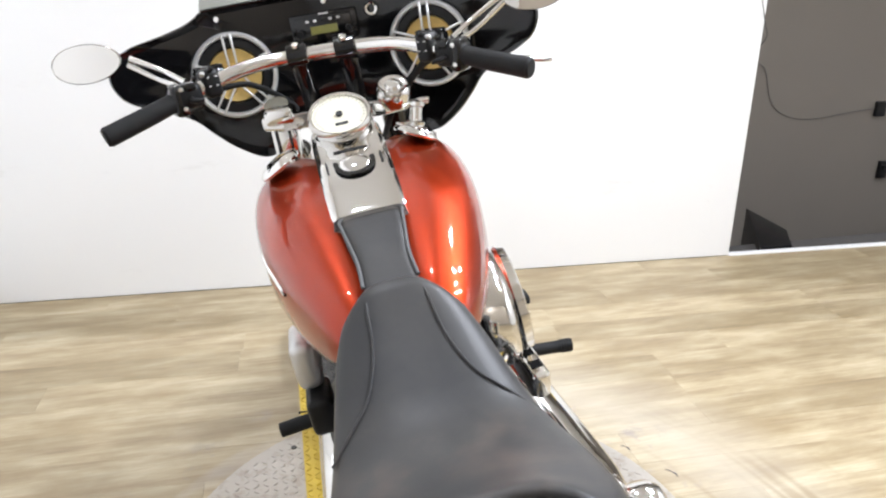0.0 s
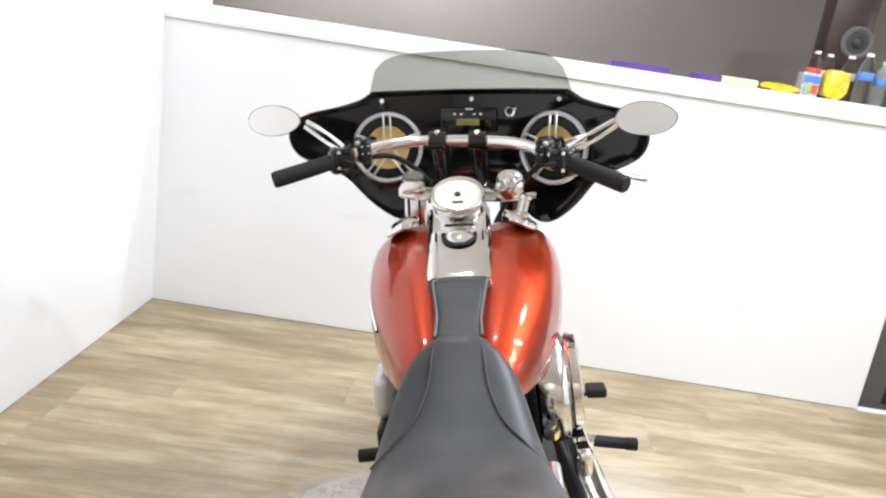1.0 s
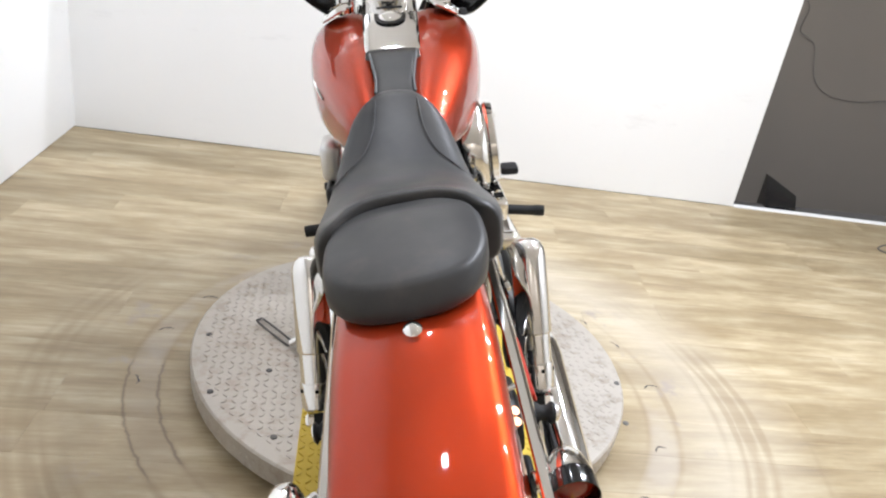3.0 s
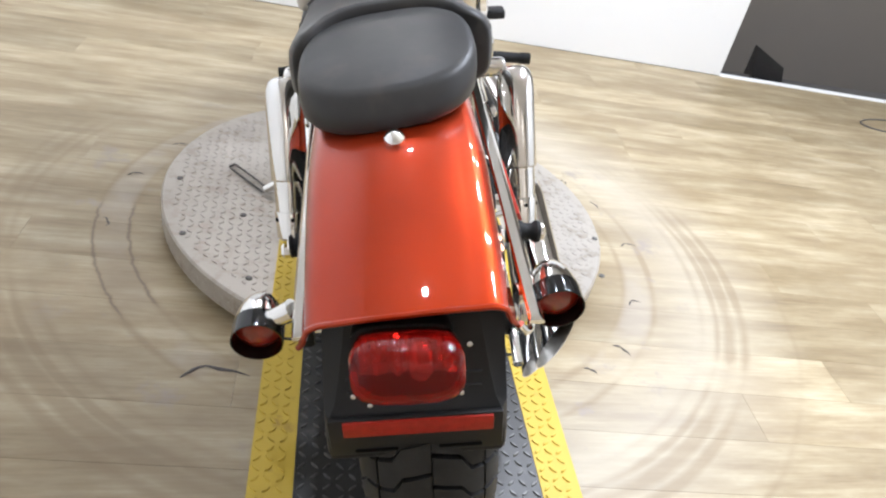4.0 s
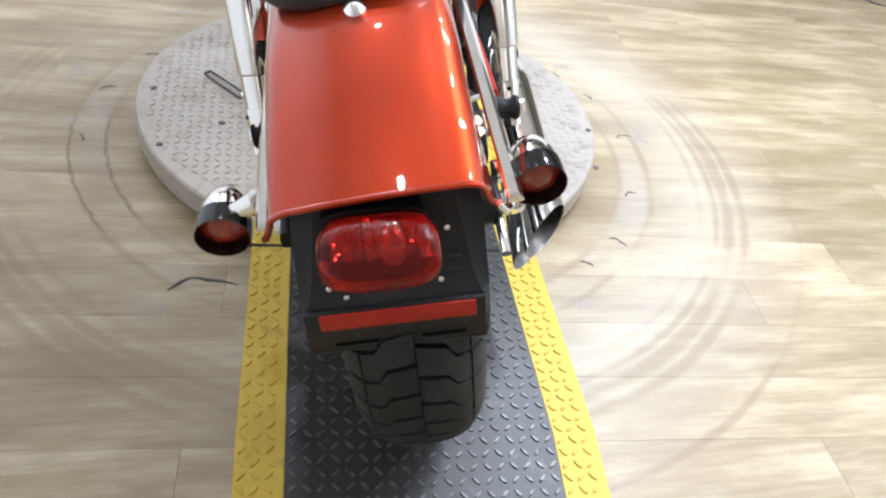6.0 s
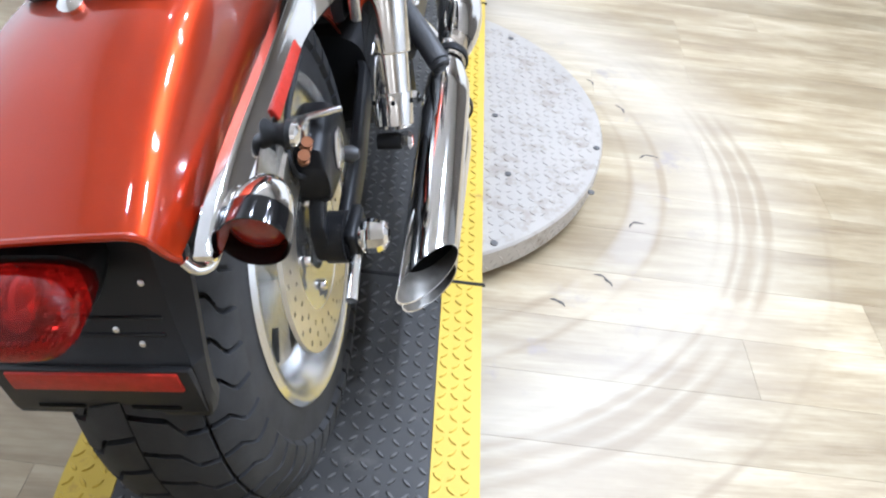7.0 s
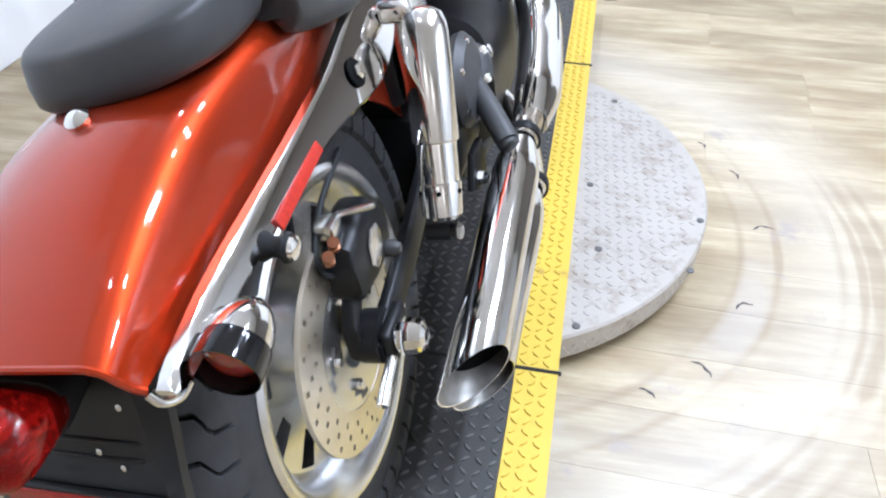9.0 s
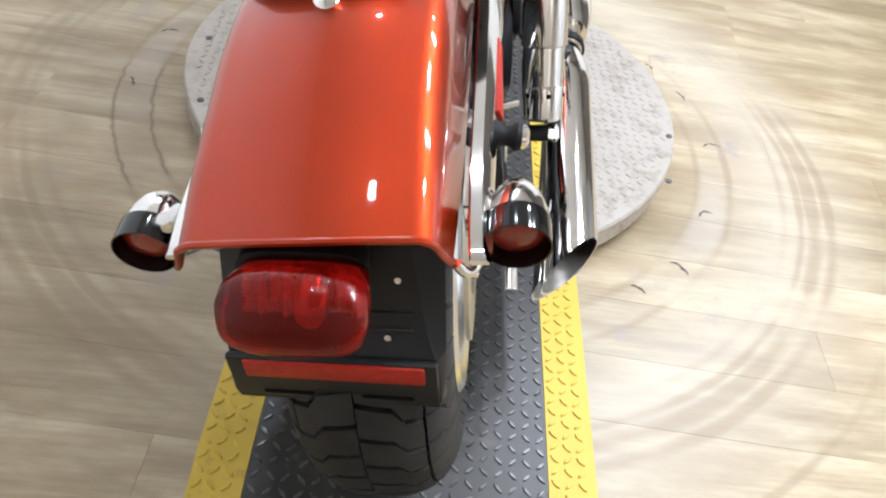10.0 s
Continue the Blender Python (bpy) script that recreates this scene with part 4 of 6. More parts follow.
loops = [tank_loop(*r) for r in TANK]
cols = [spline(c, 4) for c in zip(*loops)]
tank = part("fuel_tank", rings([list(r) for r in zip(*cols)]), PAINT, bike, "glossy orange painted fuel tank", 60)
for s in (-1, 1):
    cap = part("tank_cap", lathe([(0, 0), (0.039, 0), (0.041, 0.004), (0.039, 0.010), (0.030, 0.016), (0.015, 0.020), (0, 0.021)], 32, (s * 0.122, 0.935, 0.931), aim=(s * 0.45, 0.10, 0.88)), CHROME, tank, "chrome tank cap")
    if s > 0:
        part("cap_post", lathe([(0, 0.018), (0.016, 0.018), (0.017, 0.024), (0.011, 0.027), (0.011, 0.050), (0.015, 0.053), (0.015, 0.060), (0.008, 0.064), (0, 0.064)], 20, (0.122, 0.935, 0.931), aim=(0.25, 0.10, 0.95)), CHROME, cap, "chrome post on the cap")
        part("cap_lever", tube([(0.112, 0.935, 0.985), (0.135, 0.937, 0.990), (0.158, 0.938, 0.988)], [0.005, 0.0045, 0.007], 10, 3), CHROME, cap)
        for k in range(14):
            a = 2 * math.pi * k / 14
            q = Vector((0.45, 0.10, 0.88)).to_track_quat("Z", "Y") @ Vector((0.036 * math.cos(a), 0.036 * math.sin(a), 0.012))
            part("cap_bead", lathe([(0, -0.002), (0.0035, 0), (0.0025, 0.0025), (0, 0.0035)], 8, Vector((0.122, 0.935, 0.931)) + q, aim=(0.45, 0.10, 0.88)), CHROME, cap)
    part("tank_badge", tube([(s * 0.154, 0.68, 0.80), (s * 0.177, 0.78, 0.812), (s * 0.190, 0.87, 0.825)], [0.003, 0.005, 0.003], 8, 6), CHROME, tank)

# console with the speedometer
CON = [(0.702, 0.054, 0.889, 0.012), (0.712, 0.058, 0.896, 0.018), (0.80, 0.061, 0.930, 0.022), (0.86, 0.061, 0.952, 0.026), (0.89, 0.061, 0.970, 0.034), (0.93, 0.060, 0.986, 0.050), (0.970, 0.052, 0.994, 0.060), (0.990, 0.034, 0.990, 0.060)]
loops = []
for y, w, z, h in CON:
    loops.append([(x * w, y, z - dz * h) for x, dz in ((-1.06, 1.6), (-1.0, 0.35), (-0.86, 0.06), (-0.4, 0.0), (0.4, 0.0), (0.86, 0.06), (1.0, 0.35), (1.06, 1.6))])
cols = [spline(c, 4) for c in zip(*loops)]
console = part("tank_console", rings([list(r) for r in zip(*cols)]), CHROME, bike, "chrome tank console", 35)
SP_AT, SP_AIM = (-0.002, 0.922, 0.986), (0, -0.50, 0.87)
speedo = part("speedometer", lathe([(0.0, 0.0), (0.050, 0.0), (0.055, 0.008), (0.0565, 0.018), (0.0535, 0.024), (0.050, 0.023), (0.049, 0.018), (0.0, 0.018)], 48, SP_AT, aim=SP_AIM), CHROME, console, "chrome speedometer with a cream dial")
part("dial", lathe([(0, 0.0), (0.0478, 0.0), (0.0478, 0.0195), (0, 0.0195)], 40, SP_AT, aim=SP_AIM), DIAL, speedo)
part("dial_hub", lathe([(0, 0.0195), (0.006, 0.0195), (0.006, 0.023), (0, 0.024)], 16, SP_AT, aim=SP_AIM), BLACK, speedo)
sp_m = Matrix.Translation(SP_AT) @ Vector(SP_AIM).to_track_quat("Z", "Y").to_matrix().to_4x4()
part("dial_window", box(0, 0.024, 0.0202, 0.022, 0.006, 0.001, 0.0), BLACK, speedo, "", 40, sp_m @ pose(0, 0, 0, 0, 0, 180))
for k in range(25):
    a = radians(-40 + k * 260 / 24)
    part("dial_tick", box(0.0425, 0, 0.0198, 0.004, 0.0009, 0.0008, 0.0), STITCH, speedo, "", 40, sp_m @ pose(0, 0, 0, 0, 0, math.degrees(a)))
c_n = Vector((0, -0.36, 0.93))
part("fuse_slot", box(0, 0, 0.0, 0.058, 0.006, 0.003, 0.001), BLACK, console, "", 40, Matrix.Translation((0, 0.858, 0.9515)) @ pose(0, 0, 0, 20, 0, 0))
part("badge_disc", lathe([(0, 0), (0.024, 0), (0.025, 0.002), (0.021, 0.005), (0.011, 0.007), (0, 0.0075)], 32, (0, 0.815, 0.9375), aim=c_n), CHROME, console)
part("badge_ring", rings([[(r * math.cos(a), 0.815 + r * math.sin(a) * 0.93, 0.9385 + r * math.sin(a) * 0.36 + h) for a in np.linspace(radians(165), radians(375), 24)] for r, h in ((0.035, 0), (0.0265, 0), (0.0265, 0.003), (0.035, 0.003))], False, False, True), GLOSS, console, "black ring with worn lettering")
for side in (-1, 1):
    part("console_slot", box(0, 0, 0, 0.003, 0.030, 0.003, 0.001), BLACK, console, "", 40, Matrix.Translation((side * 0.046, 0.822, 0.9385)) @ pose(0, 0, 0, 20, 0, 0))
part("console_strap", cushion([(0.745, 0.050, 0.845, 0.893), (0.70, 0.049, 0.833, 0.884), (0.65, 0.044, 0.815, 0.871), (0.60, 0.038, 0.79, 0.855), (0.55, 0.039, 0.77, 0.841), (0.515, 0.043, 0.76, 0.830)], 24, 6), LEATHER, bike, "black leather tank strap")
for s in (-1, 1):
    part("strap_welt", tube([(s * 0.051, 0.735, 0.8925), (s * 0.049, 0.70, 0.8815), (s * 0.043, 0.65, 0.8665), (s * 0.0375, 0.60, 0.851), (s * 0.0385, 0.545, 0.837)], 0.0028, 8), STITCH, bike)

# ---- front end, steered to the right ----
S_P, S_A = Vector((0, 1.10, 1.0)), Vector((0, -0.20, 0.98))
STEER = Matrix.Translation(S_P) @ Matrix.Rotation(radians(-10.5), 4, S_A) @ Matrix.Translation(-S_P)


def front(name, bm, mat, parent, label="", smooth=40):
    return part(name, bm, mat, parent, label, smooth, STEER)


bars = front("handlebar", tube([(-0.265, 0.965, 1.060), (-0.20, 1.010, 1.078), (-0.14, 1.055, 1.090), (-0.06, 1.080, 1.094), (0.06, 1.080, 1.094), (0.14, 1.055, 1.090), (0.20, 1.010, 1.078), (0.265, 0.965, 1.060)], 0.0135, 16), CHROME, bike, "chrome handlebar")
for s in (-1, 1):
    front("riser", tube([(s * 0.045, 1.135, 0.975), (s * 0.045, 1.105, 1.04), (s * 0.045, 1.080, 1.094)], [0.019, 0.018, 0.020], 16), GLOSS, bike, "black handlebar riser")
    front("riser_clamp", rings([[(s * 0.045 + dx, 1.080 + 0.022 * math.cos(a), 1.094 + 0.022 * math.sin(a)) for a in np.linspace(0, 2 * math.pi, 20, endpoint=False)] for dx in (-0.019, -0.016, 0.016, 0.019)]), GLOSS, bike)
    front("clamp_bolt", lathe([(0, 0), (0.007, 0), (0.007, 0.006), (0, 0.008)], 12, (s * 0.045, 1.066, 1.112), aim=(0, -0.4, 0.9)), CHROME, bike)
    grip = front("grip", tube([(s * 0.256, 0.970, 1.062), (s * 0.30, 0.938, 1.049), (s * 0.362, 0.895, 1.032)], [0.0165, 0.0175, 0.0180], 18), RUBBER, bars, "black rubber grip")
    front("grip_end", lathe([(0, 0), (0.017, 0), (0.015, 0.004), (0, 0.005)], 18, (s * 0.362, 0.895, 1.032), aim=(s * 0.83, -0.55, -0.2)), RUBBER, grip)
    sw = front("switch_housing", join(box(0, 0, 0, 0.050, 0.042, 0.046, 0.012, 3, Matrix.Translation((s * 0.238, 0.982, 1.067)) @ pose(0, 0, 0, 0, 0, -s * 33)), box(0, 0, 0, 0.032, 0.040, 0.052, 0.010, 3, Matrix.Translation((s * 0.200, 1.008, 1.080)) @ pose(0, 0, 0, 0, 0, -s * 33))), BLACK, bars, "black switch housing")
    ctl = Matrix.Translation((s * 0.252, 0.974, 1.066)) @ pose(0, 0, 0, 0, 0, -s * 33)
    front("control_clamp", join(box(0, 0.004, -0.004, 0.030, 0.050, 0.058, 0.012, 3, ctl), box(s * 0.012, 0.020, -0.012, 0.040, 0.030, 0.030, 0.010, 2, ctl), box(-s * 0.020, -0.016, 0.018, 0.022, 0.020, 0.016, 0.005, 2, ctl)), GLOSS, sw, "black hand control clamp")
    front("toggle", tube([ctl @ Vector((-s * 0.016, -0.024, -0.004)), ctl @ Vector((-s * 0.020, -0.034, -0.006)), ctl @ Vector((-s * 0.034, -0.038, -0.008))], [0.006, 0.005, 0.004], 10, 3), BLACK, sw)
    for dz in (-0.018, 0.016):
        front("clamp_screw", lathe([(0, 0), (0.0042, 0), (0.0042, 0.002), (0, 0.003)], 10, ctl @ Vector((0.002, -0.021, dz)), aim=(-s * 0.5, -0.85, 0)), SATIN, sw)
    front("reservoir", join(box(0, 0, 0, 0.056, 0.036, 0.026, 0.006, 2, Matrix.Translation((s * 0.208, 1.044, 1.088)) @ pose(0, 0, 0, 0, 0, -s * 33)), box(0, 0, 0.015, 0.050, 0.030, 0.006, 0.002, 1, Matrix.Translation((s * 0.208, 1.044, 1.088)) @ pose(0, 0, 0, 0, 0, -s * 33))), GLOSS, bars, "black lever fluid reservoir")
    for k in range(3):
        front("switch_button", box(0, 0, 0, 0.009, 0.012, 0.007, 0.002, 1, Matrix.Translation((s * (0.190 + 0.013 * k), 0.992 - 0.010 * k, 1.103 - 0.004 * k)) @ pose(0, 0, 0, -35, 0, -s * 33)), SILVERP if k == 1 else GLOSS, sw)
    for k in range(4):
        front("switch_mark", box(0, 0, 0, 0.004, 0.0012, 0.0018, 0.0, 1, Matrix.Translation((s * 0.200, 1.008, 1.080)) @ pose(0, 0, 0, 0, 0, -s * 33) @ pose(-0.007 + 0.014 * (k % 2), -0.0206, 0.012 - 0.016 * (k // 2))), WHITE_CARD, sw)
    front("lever", tube([(s * 0.205, 1.045, 1.068), (s * 0.25, 1.030, 1.062), (s * 0.30, 0.995, 1.050), (s * (0.385 if s > 0 else 0.32), 0.935 if s > 0 else 0.985, 1.038), (s * (0.405 if s > 0 else 0.335), 0.928 if s > 0 else 0.978, 1.038)], [0.010, 0.009, 0.008, 0.007, 0.009], 12, 5, True, 0.7), SATIN if s > 0 else BLACK, bars, "hand lever")
    front("lever_perch", box(0, 0, 0, 0.040, 0.045, 0.034, 0.008, 2, Matrix.Translation((s * 0.212, 1.035, 1.070)) @ pose(0, 0, 0, 0, 0, -s * 33)), BLACK, bars)
    # mirrors
    front("mirror_stem", join(tube([(s * 0.245, 1.010, 1.088), (s * 0.285, 1.030, 1.112), (s * 0.340, 1.035, 1.142)], [0.0055, 0.004, 0.0055], 10), tube([(s * 0.250, 1.006, 1.080), (s * 0.295, 1.026, 1.098), (s * 0.345, 1.033, 1.132)], [0.0055, 0.004, 0.0055], 10)), CHROME, bars, "slotted chrome mirror stem")
    mc, mn = Vector((0.398 if s > 0 else -0.416, 1.020, 1.146)), Vector((-s * 0.10, -1.0, 0.10)).normalized()
    mq = Matrix.Translation(mc) @ mn.to_track_quat("Z", "Y").to_matrix().to_4x4()
    egg = [(0.062 * math.cos(a) * (1 + 0.06 * math.cos(a)), 0.035 * math.sin(a)) for a in np.linspace(0, 2 * math.pi, 40, endpoint=False)]
    shell = rings([[(x * f, y * f, z) for x, y in egg] for f, z in ((0.25, -0.024), (0.70, -0.020), (0.95, -0.010), (1.0, 0.0), (0.98, 0.004), (0.95, 0.002))])
    mir = front("mirror", (shell.transform(mq) or shell), CHROME, bars, "oval chrome mirror")
    gl = rings([[(x * f, y * f, z) for x, y in egg] for f, z in ((0.95, 0.001), (0.95, 0.0036), (0.5, 0.0038))])
    front("mirror_glass", gl.transform(mq) or gl, MIRROR, mir)
    # fork
    fork = front("fork_leg", tube([(s * 0.110, 1.085, 1.010), (s * 0.110, 1.240, 0.720), (s * 0.110, 1.330, 0.55)], 0.0245, 20, 3), CHROME if s < 0 else GLOSS, bike, "fork tube")
    if s < 0:
        front("fork_shroud", join(box(-0.104, 1.078, 0.990, 0.058, 0.050, 0.034, 0.010, 3), box(-0.110, 1.110, 0.935, 0.050, 0.046, 0.080, 0.010, 3)), CHROME, fork, "chrome fork shroud")
        for k in (-1, 1):
            front("shroud_band", box(-0.110 + 0.013 * k, 1.086, 0.930, 0.006, 0.004, 0.070, 0.001, 1), GLOSS, fork)
    front("fork_cap", lathe([(0, 0), (0.022, 0), (0.024, 0.004), (0.024, 0.010), (0.016, 0.014), (0, 0.015)], 24, (s * 0.110, 1.092, 0.996), aim=(0, -0.47, 0.88)), CHROME, fork)
    front("fork_cover", tube([(s * 0.110, 1.150, 0.900), (s * 0.110, 1.215, 0.775)], 0.036, 24, 2), CHROME, fork)
    front("fork_lower", tube([(s * 0.110, 1.320, 0.575), (s * 0.110, 1.500, 0.235)], [0.033, 0.036, 0.034], 20, 3), SATIN, fork)
front("triple_clamp", prism([(-0.145, 1.085), (-0.10, 1.055), (0, 1.075), (0.10, 1.055), (0.145, 1.085), (0.13, 1.135), (0.05, 1.160), (-0.05, 1.160), (-0.13, 1.135)], 0.030, "XY", 0.975, 0.008, 3), CHROME, bike, "chrome triple clamp")
front("indicator_bar", box(0, 1.062, 1.000, 0.080, 0.016, 0.018, 0.005, 2), GLOSS, bike)
for x in (-0.018, 0.018):
    front("indicator_lamp", box(x, 1.053, 1.003, 0.013, 0.004, 0.009, 0.002, 1), SILVERP, bike)
front("ignition_switch", lathe([(0, -0.02), (0.026, -0.02), (0.032, 0.0), (0.032, 0.014), (0.027, 0.021), (0.022, 0.019), (0.016, 0.019), (0.012, 0.025), (0, 0.026)], 28, (0.122, 1.032, 1.004), aim=(0.1, -0.5, 0.85)), CHROME, bike, "round chrome ignition housing")
front("brake_hose", tube([(0.205, 1.050, 1.055), (0.170, 1.085, 1.03), (0.125, 1.10, 0.985), (0.110, 1.13, 0.93), (0.10, 1.19, 0.85)], 0.006, 10), RUBBER, bike)
front("clutch_cable", tube([(-0.205, 1.055, 1.060), (-0.15, 1.11, 1.05), (-0.08, 1.15, 0.98), (-0.04, 1.14, 0.88), (-0.05, 1.05, 0.80)], 0.006, 10), RUBBER, bike)
front("throttle_cable", tube([(0.195, 1.020, 1.060), (0.16, 1.07, 1.02), (0.11, 1.09, 0.96), (0.07, 1.06, 0.88)], 0.006, 10), RUBBER, bike)
front("front_axle", tube([(-0.135, 1.505, 0.225), (0.135, 1.505, 0.225)], 0.014, 14, 2), CHROME, bike)

# fairing
FAIR = [(0.0, 1.196), (0.10, 1.196), (0.20, 1.195), (0.236, 1.194), (0.250, 1.186), (0.270, 1.176), (0.315, 1.164), (0.362, 1.155), (0.388, 1.143), (0.402, 1.125), (0.408, 1.103), (0.405, 1.080), (0.392, 1.055), (0.362, 1.032), (0.325, 1.011), (0.296, 0.988), (0.272, 0.955), (0.243, 0.920), (0.205, 0.888), (0.178, 0.879), (0.150, 0.888), (0.110, 0.920), (0.060, 0.950), (0.0, 0.965)]
FAIR = [(p.x, p.z) for p in spline([(x, 0, z) for x, z in FAIR], 3)]


def fair_y(x, z):
    return 1.255 - 0.95 * x * x - 0.06 * (z - 1.05)


full = FAIR + [(-x, z) for x, z in FAIR[-2:0:-1]]
levels = []
for f, dy in ((0.35, 0.0), (0.70, 0.0), (0.93, 0.004), (1.0, -0.008), (1.012, 0.0), (0.98, 0.030), (0.90, 0.075), (0.72, 0.14), (0.45, 0.19), (0.18, 0.205)):
    ring = []
    for x, z in full:
        xx, zz = x * f, 1.06 + (z - 1.06) * f
        ring.append((xx, fair_y(xx, zz) + dy, zz))
    levels.append(ring)
fairing = front("fairing", rings(levels), GLOSS, bike, "gloss black batwing fairing", 35)
trim_line = [(x * 1.0, fair_y(x, z) - 0.010, z + 0.002) for x, z in FAIR[9::-1]] + [(-x, fair_y(x, z) - 0.010, z + 0.002) for x, z in FAIR[1:10]]
front("shield_trim", tube(trim_line, 0.003, 8, 1), GLOSS, fairing)
# smoked windshield, bowed and leaning back
sh = []
for f in np.linspace(0, 1, 8):
    row = []
    for u in np.linspace(-1, 1, 25):
        w = 0.244 - 0.022 * f
        x = w * u
        lift = 0.100 * f * (1 - 0.10 * u * u - 0.32 * abs(u) ** 9)
        row.append((x, fair_y(x, 1.19) + 0.004 - 0.42 * lift, 1.190 + lift))
    sh.append(row)
back = [[(x, y + 0.004, z) for x, y, z in r] for r in sh]
bm = rings(sh, False, False)
bm2 = rings(back, False, False)
front("windshield", join(bm, bm2), SMOKE, fairing, "smoked plastic windshield")
for x in (-0.213, 0.0, 0.213):
    front("shield_screw", lathe([(0, 0), (0.0055, 0), (0.0055, 0.003), (0, 0.004)], 12, (x, fair_y(x, 1.18) - 0.001, 1.176), aim=(0, -1, 0.1)), CHROME, fairing)
for s in (-1, 1):
    sp = Vector((s * 0.203, fair_y(0.203, 1.07) - 0.016, 1.064))
    aim = Vector((-s * 0.33, -1, 0.07))
    speaker = front("speaker", lathe([(0.075, 0.0), (0.085, 0.0), (0.086, 0.008), (0.082, 0.014), (0.077, 0.013), (0.075, 0.006)], 44, sp, aim=aim, closed=True), SILVERP, fairing, "round fairing speaker with silver spoked grille")
    front("speaker_cone", lathe([(0.0, 0.010), (0.020, 0.006), (0.024, 0.001), (0.046, 0.004), (0.051, 0.006), (0.053, 0.003), (0.054, 0.0), (0, 0.0)], 36, sp, aim=aim), GOLD, speaker, "yellow speaker cone")
    front("speaker_surround", lathe([(0.053, 0.002), (0.057, 0.007), (0.064, 0.008), (0.076, 0.004), (0.076, 0.0), (0.053, 0.0)], 36, sp, aim=aim, closed=True), BLACK, speaker)
    sm = Matrix.Translation(sp) @ Matrix.Scale(1.08, 4) @ aim.to_track_quat("Z", "Y").to_matrix().to_4x4()
    for k in range(5):
        for e in (-1, 1):
            b = box(0.045, e * 0.0075, 0.012, 0.062, 0.0045, 0.005, 0.0015, 1)
            b.transform(sm @ pose(0, 0, 0, 0, 0, 90 + k * 72))
            front("spoke", b, SILVERP, speaker)
    front("speaker_hub", lathe([(0, 0.010), (0.015, 0.010), (0.015, 0.014), (0.010, 0.018), (0, 0.019)], 24, sp, aim=aim), GOLD, speaker)
    for sx_, sz_ in ((s * 0.352, 1.120),):
        front("wing_bolt", lathe([(0, 0), (0.006, 0), (0.006, 0.004), (0, 0.005)], 12, (sx_, fair_y(sx_, sz_) - 0.002, sz_), aim=(0, -1, 0)), BLACK, fairing)
ry = fair_y(0, 1.135)
radio = front("radio", box(-0.008, ry - 0.002, 1.126, 0.140, 0.024, 0.060, 0.006, 2), GLOSS, fairing, "black car radio with a dim display")
front("radio_bezel", box(-0.008, ry - 0.016, 1.126, 0.118, 0.006, 0.046, 0.003, 2), GLOSS, radio)
front("display", box(-0.008, ry - 0.0195, 1.122, 0.056, 0.003, 0.016, 0.001, 1), LCD, radio)
for k in range(5):
    front("radio_button", box(-0.040 + 0.016 * k, ry - 0.0195, 1.141, 0.007, 0.004, 0.005, 0.001, 1), SILVERP if k != 2 else BLACK, radio)
front("radio_label", box(-0.004, ry - 0.0195, 1.153, 0.020, 0.002, 0.003, 0.0), SILVERP, radio)
front("radio_knob", lathe([(0, 0), (0.009, 0), (0.008, 0.010), (0, 0.011)], 16, (-0.058, ry - 0.019, 1.118), aim=(0, -1, 0)), BLACK, radio)
front("radio_knob", lathe([(0, 0), (0.007, 0), (0.006, 0.009), (0, 0.010)], 16, (0.042, ry - 0.019, 1.118), aim=(0, -1, 0)), BLACK, radio)
front("socket_ring", lathe([(0.008, 0.0), (0.014, 0.0), (0.015, 0.004), (0.012, 0.008), (0.008, 0.006)], 24, (0.094, fair_y(0.094, 1.145) - 0.003, 1.146), aim=(0, -1, 0.1), closed=True), CHROME, fairing, "chrome ringed power socket")

# front wheel and fender


fwheel = tyre_and_wheel(bike, 0.0, 1.545, 0.315, 0.318, 0.062, 0.235, 26)
part("front_disc", slotted_disc(0.045, 0.205, 0, 0, 6, 90, -0.006, 0.012, 1.545, 0.315, lambda i, j: j in (3, 4) and i % 10 in (3, 4, 5, 6)), SATIN, fwheel)
ff = []
for a in np.linspace(radians(8), radians(150), 22):
    ff.append([(w, 1.545 + (0.345 + h) * math.cos(a), 0.315 + (0.345 + h) * math.sin(a)) for w, h in ((-0.082, -0.055), (-0.080, -0.015), (-0.060, 0.006), (0, 0.014), (0.060, 0.006), (0.080, -0.015), (0.082, -0.055), (0.076, -0.055), (0.074, -0.018), (0.056, 0.001), (0, 0.009), (-0.056, 0.001), (-0.074, -0.018), (-0.076, -0.055))])
part("front_fender", rings(ff), PAINT, bike, "glossy orange front fender")

# ---- engine, exhaust and controls ----
part("frame_rail", join(tube([(0.10, 0.36, 0.62), (0.12, 0.42, 0.50), (0.12, 0.47, 0.36), (0.13, 0.56, 0.22), (0.13, 0.95, 0.20), (0.08, 1.12, 0.50), (0.03, 1.10, 0.86)], 0.016, 12), tube([(-0.10, 0.36, 0.62), (-0.12, 0.42, 0.50), (-0.12, 0.47, 0.36), (-0.13, 0.56, 0.22), (-0.13, 0.95, 0.20), (-0.08, 1.12, 0.50), (-0.03, 1.10, 0.86)], 0.016, 12), tube([(0, 0.36, 0.63), (0, 0.6, 0.70), (0, 1.08, 0.86)], 0.022, 12)), BLACK, bike, "black tubular frame")
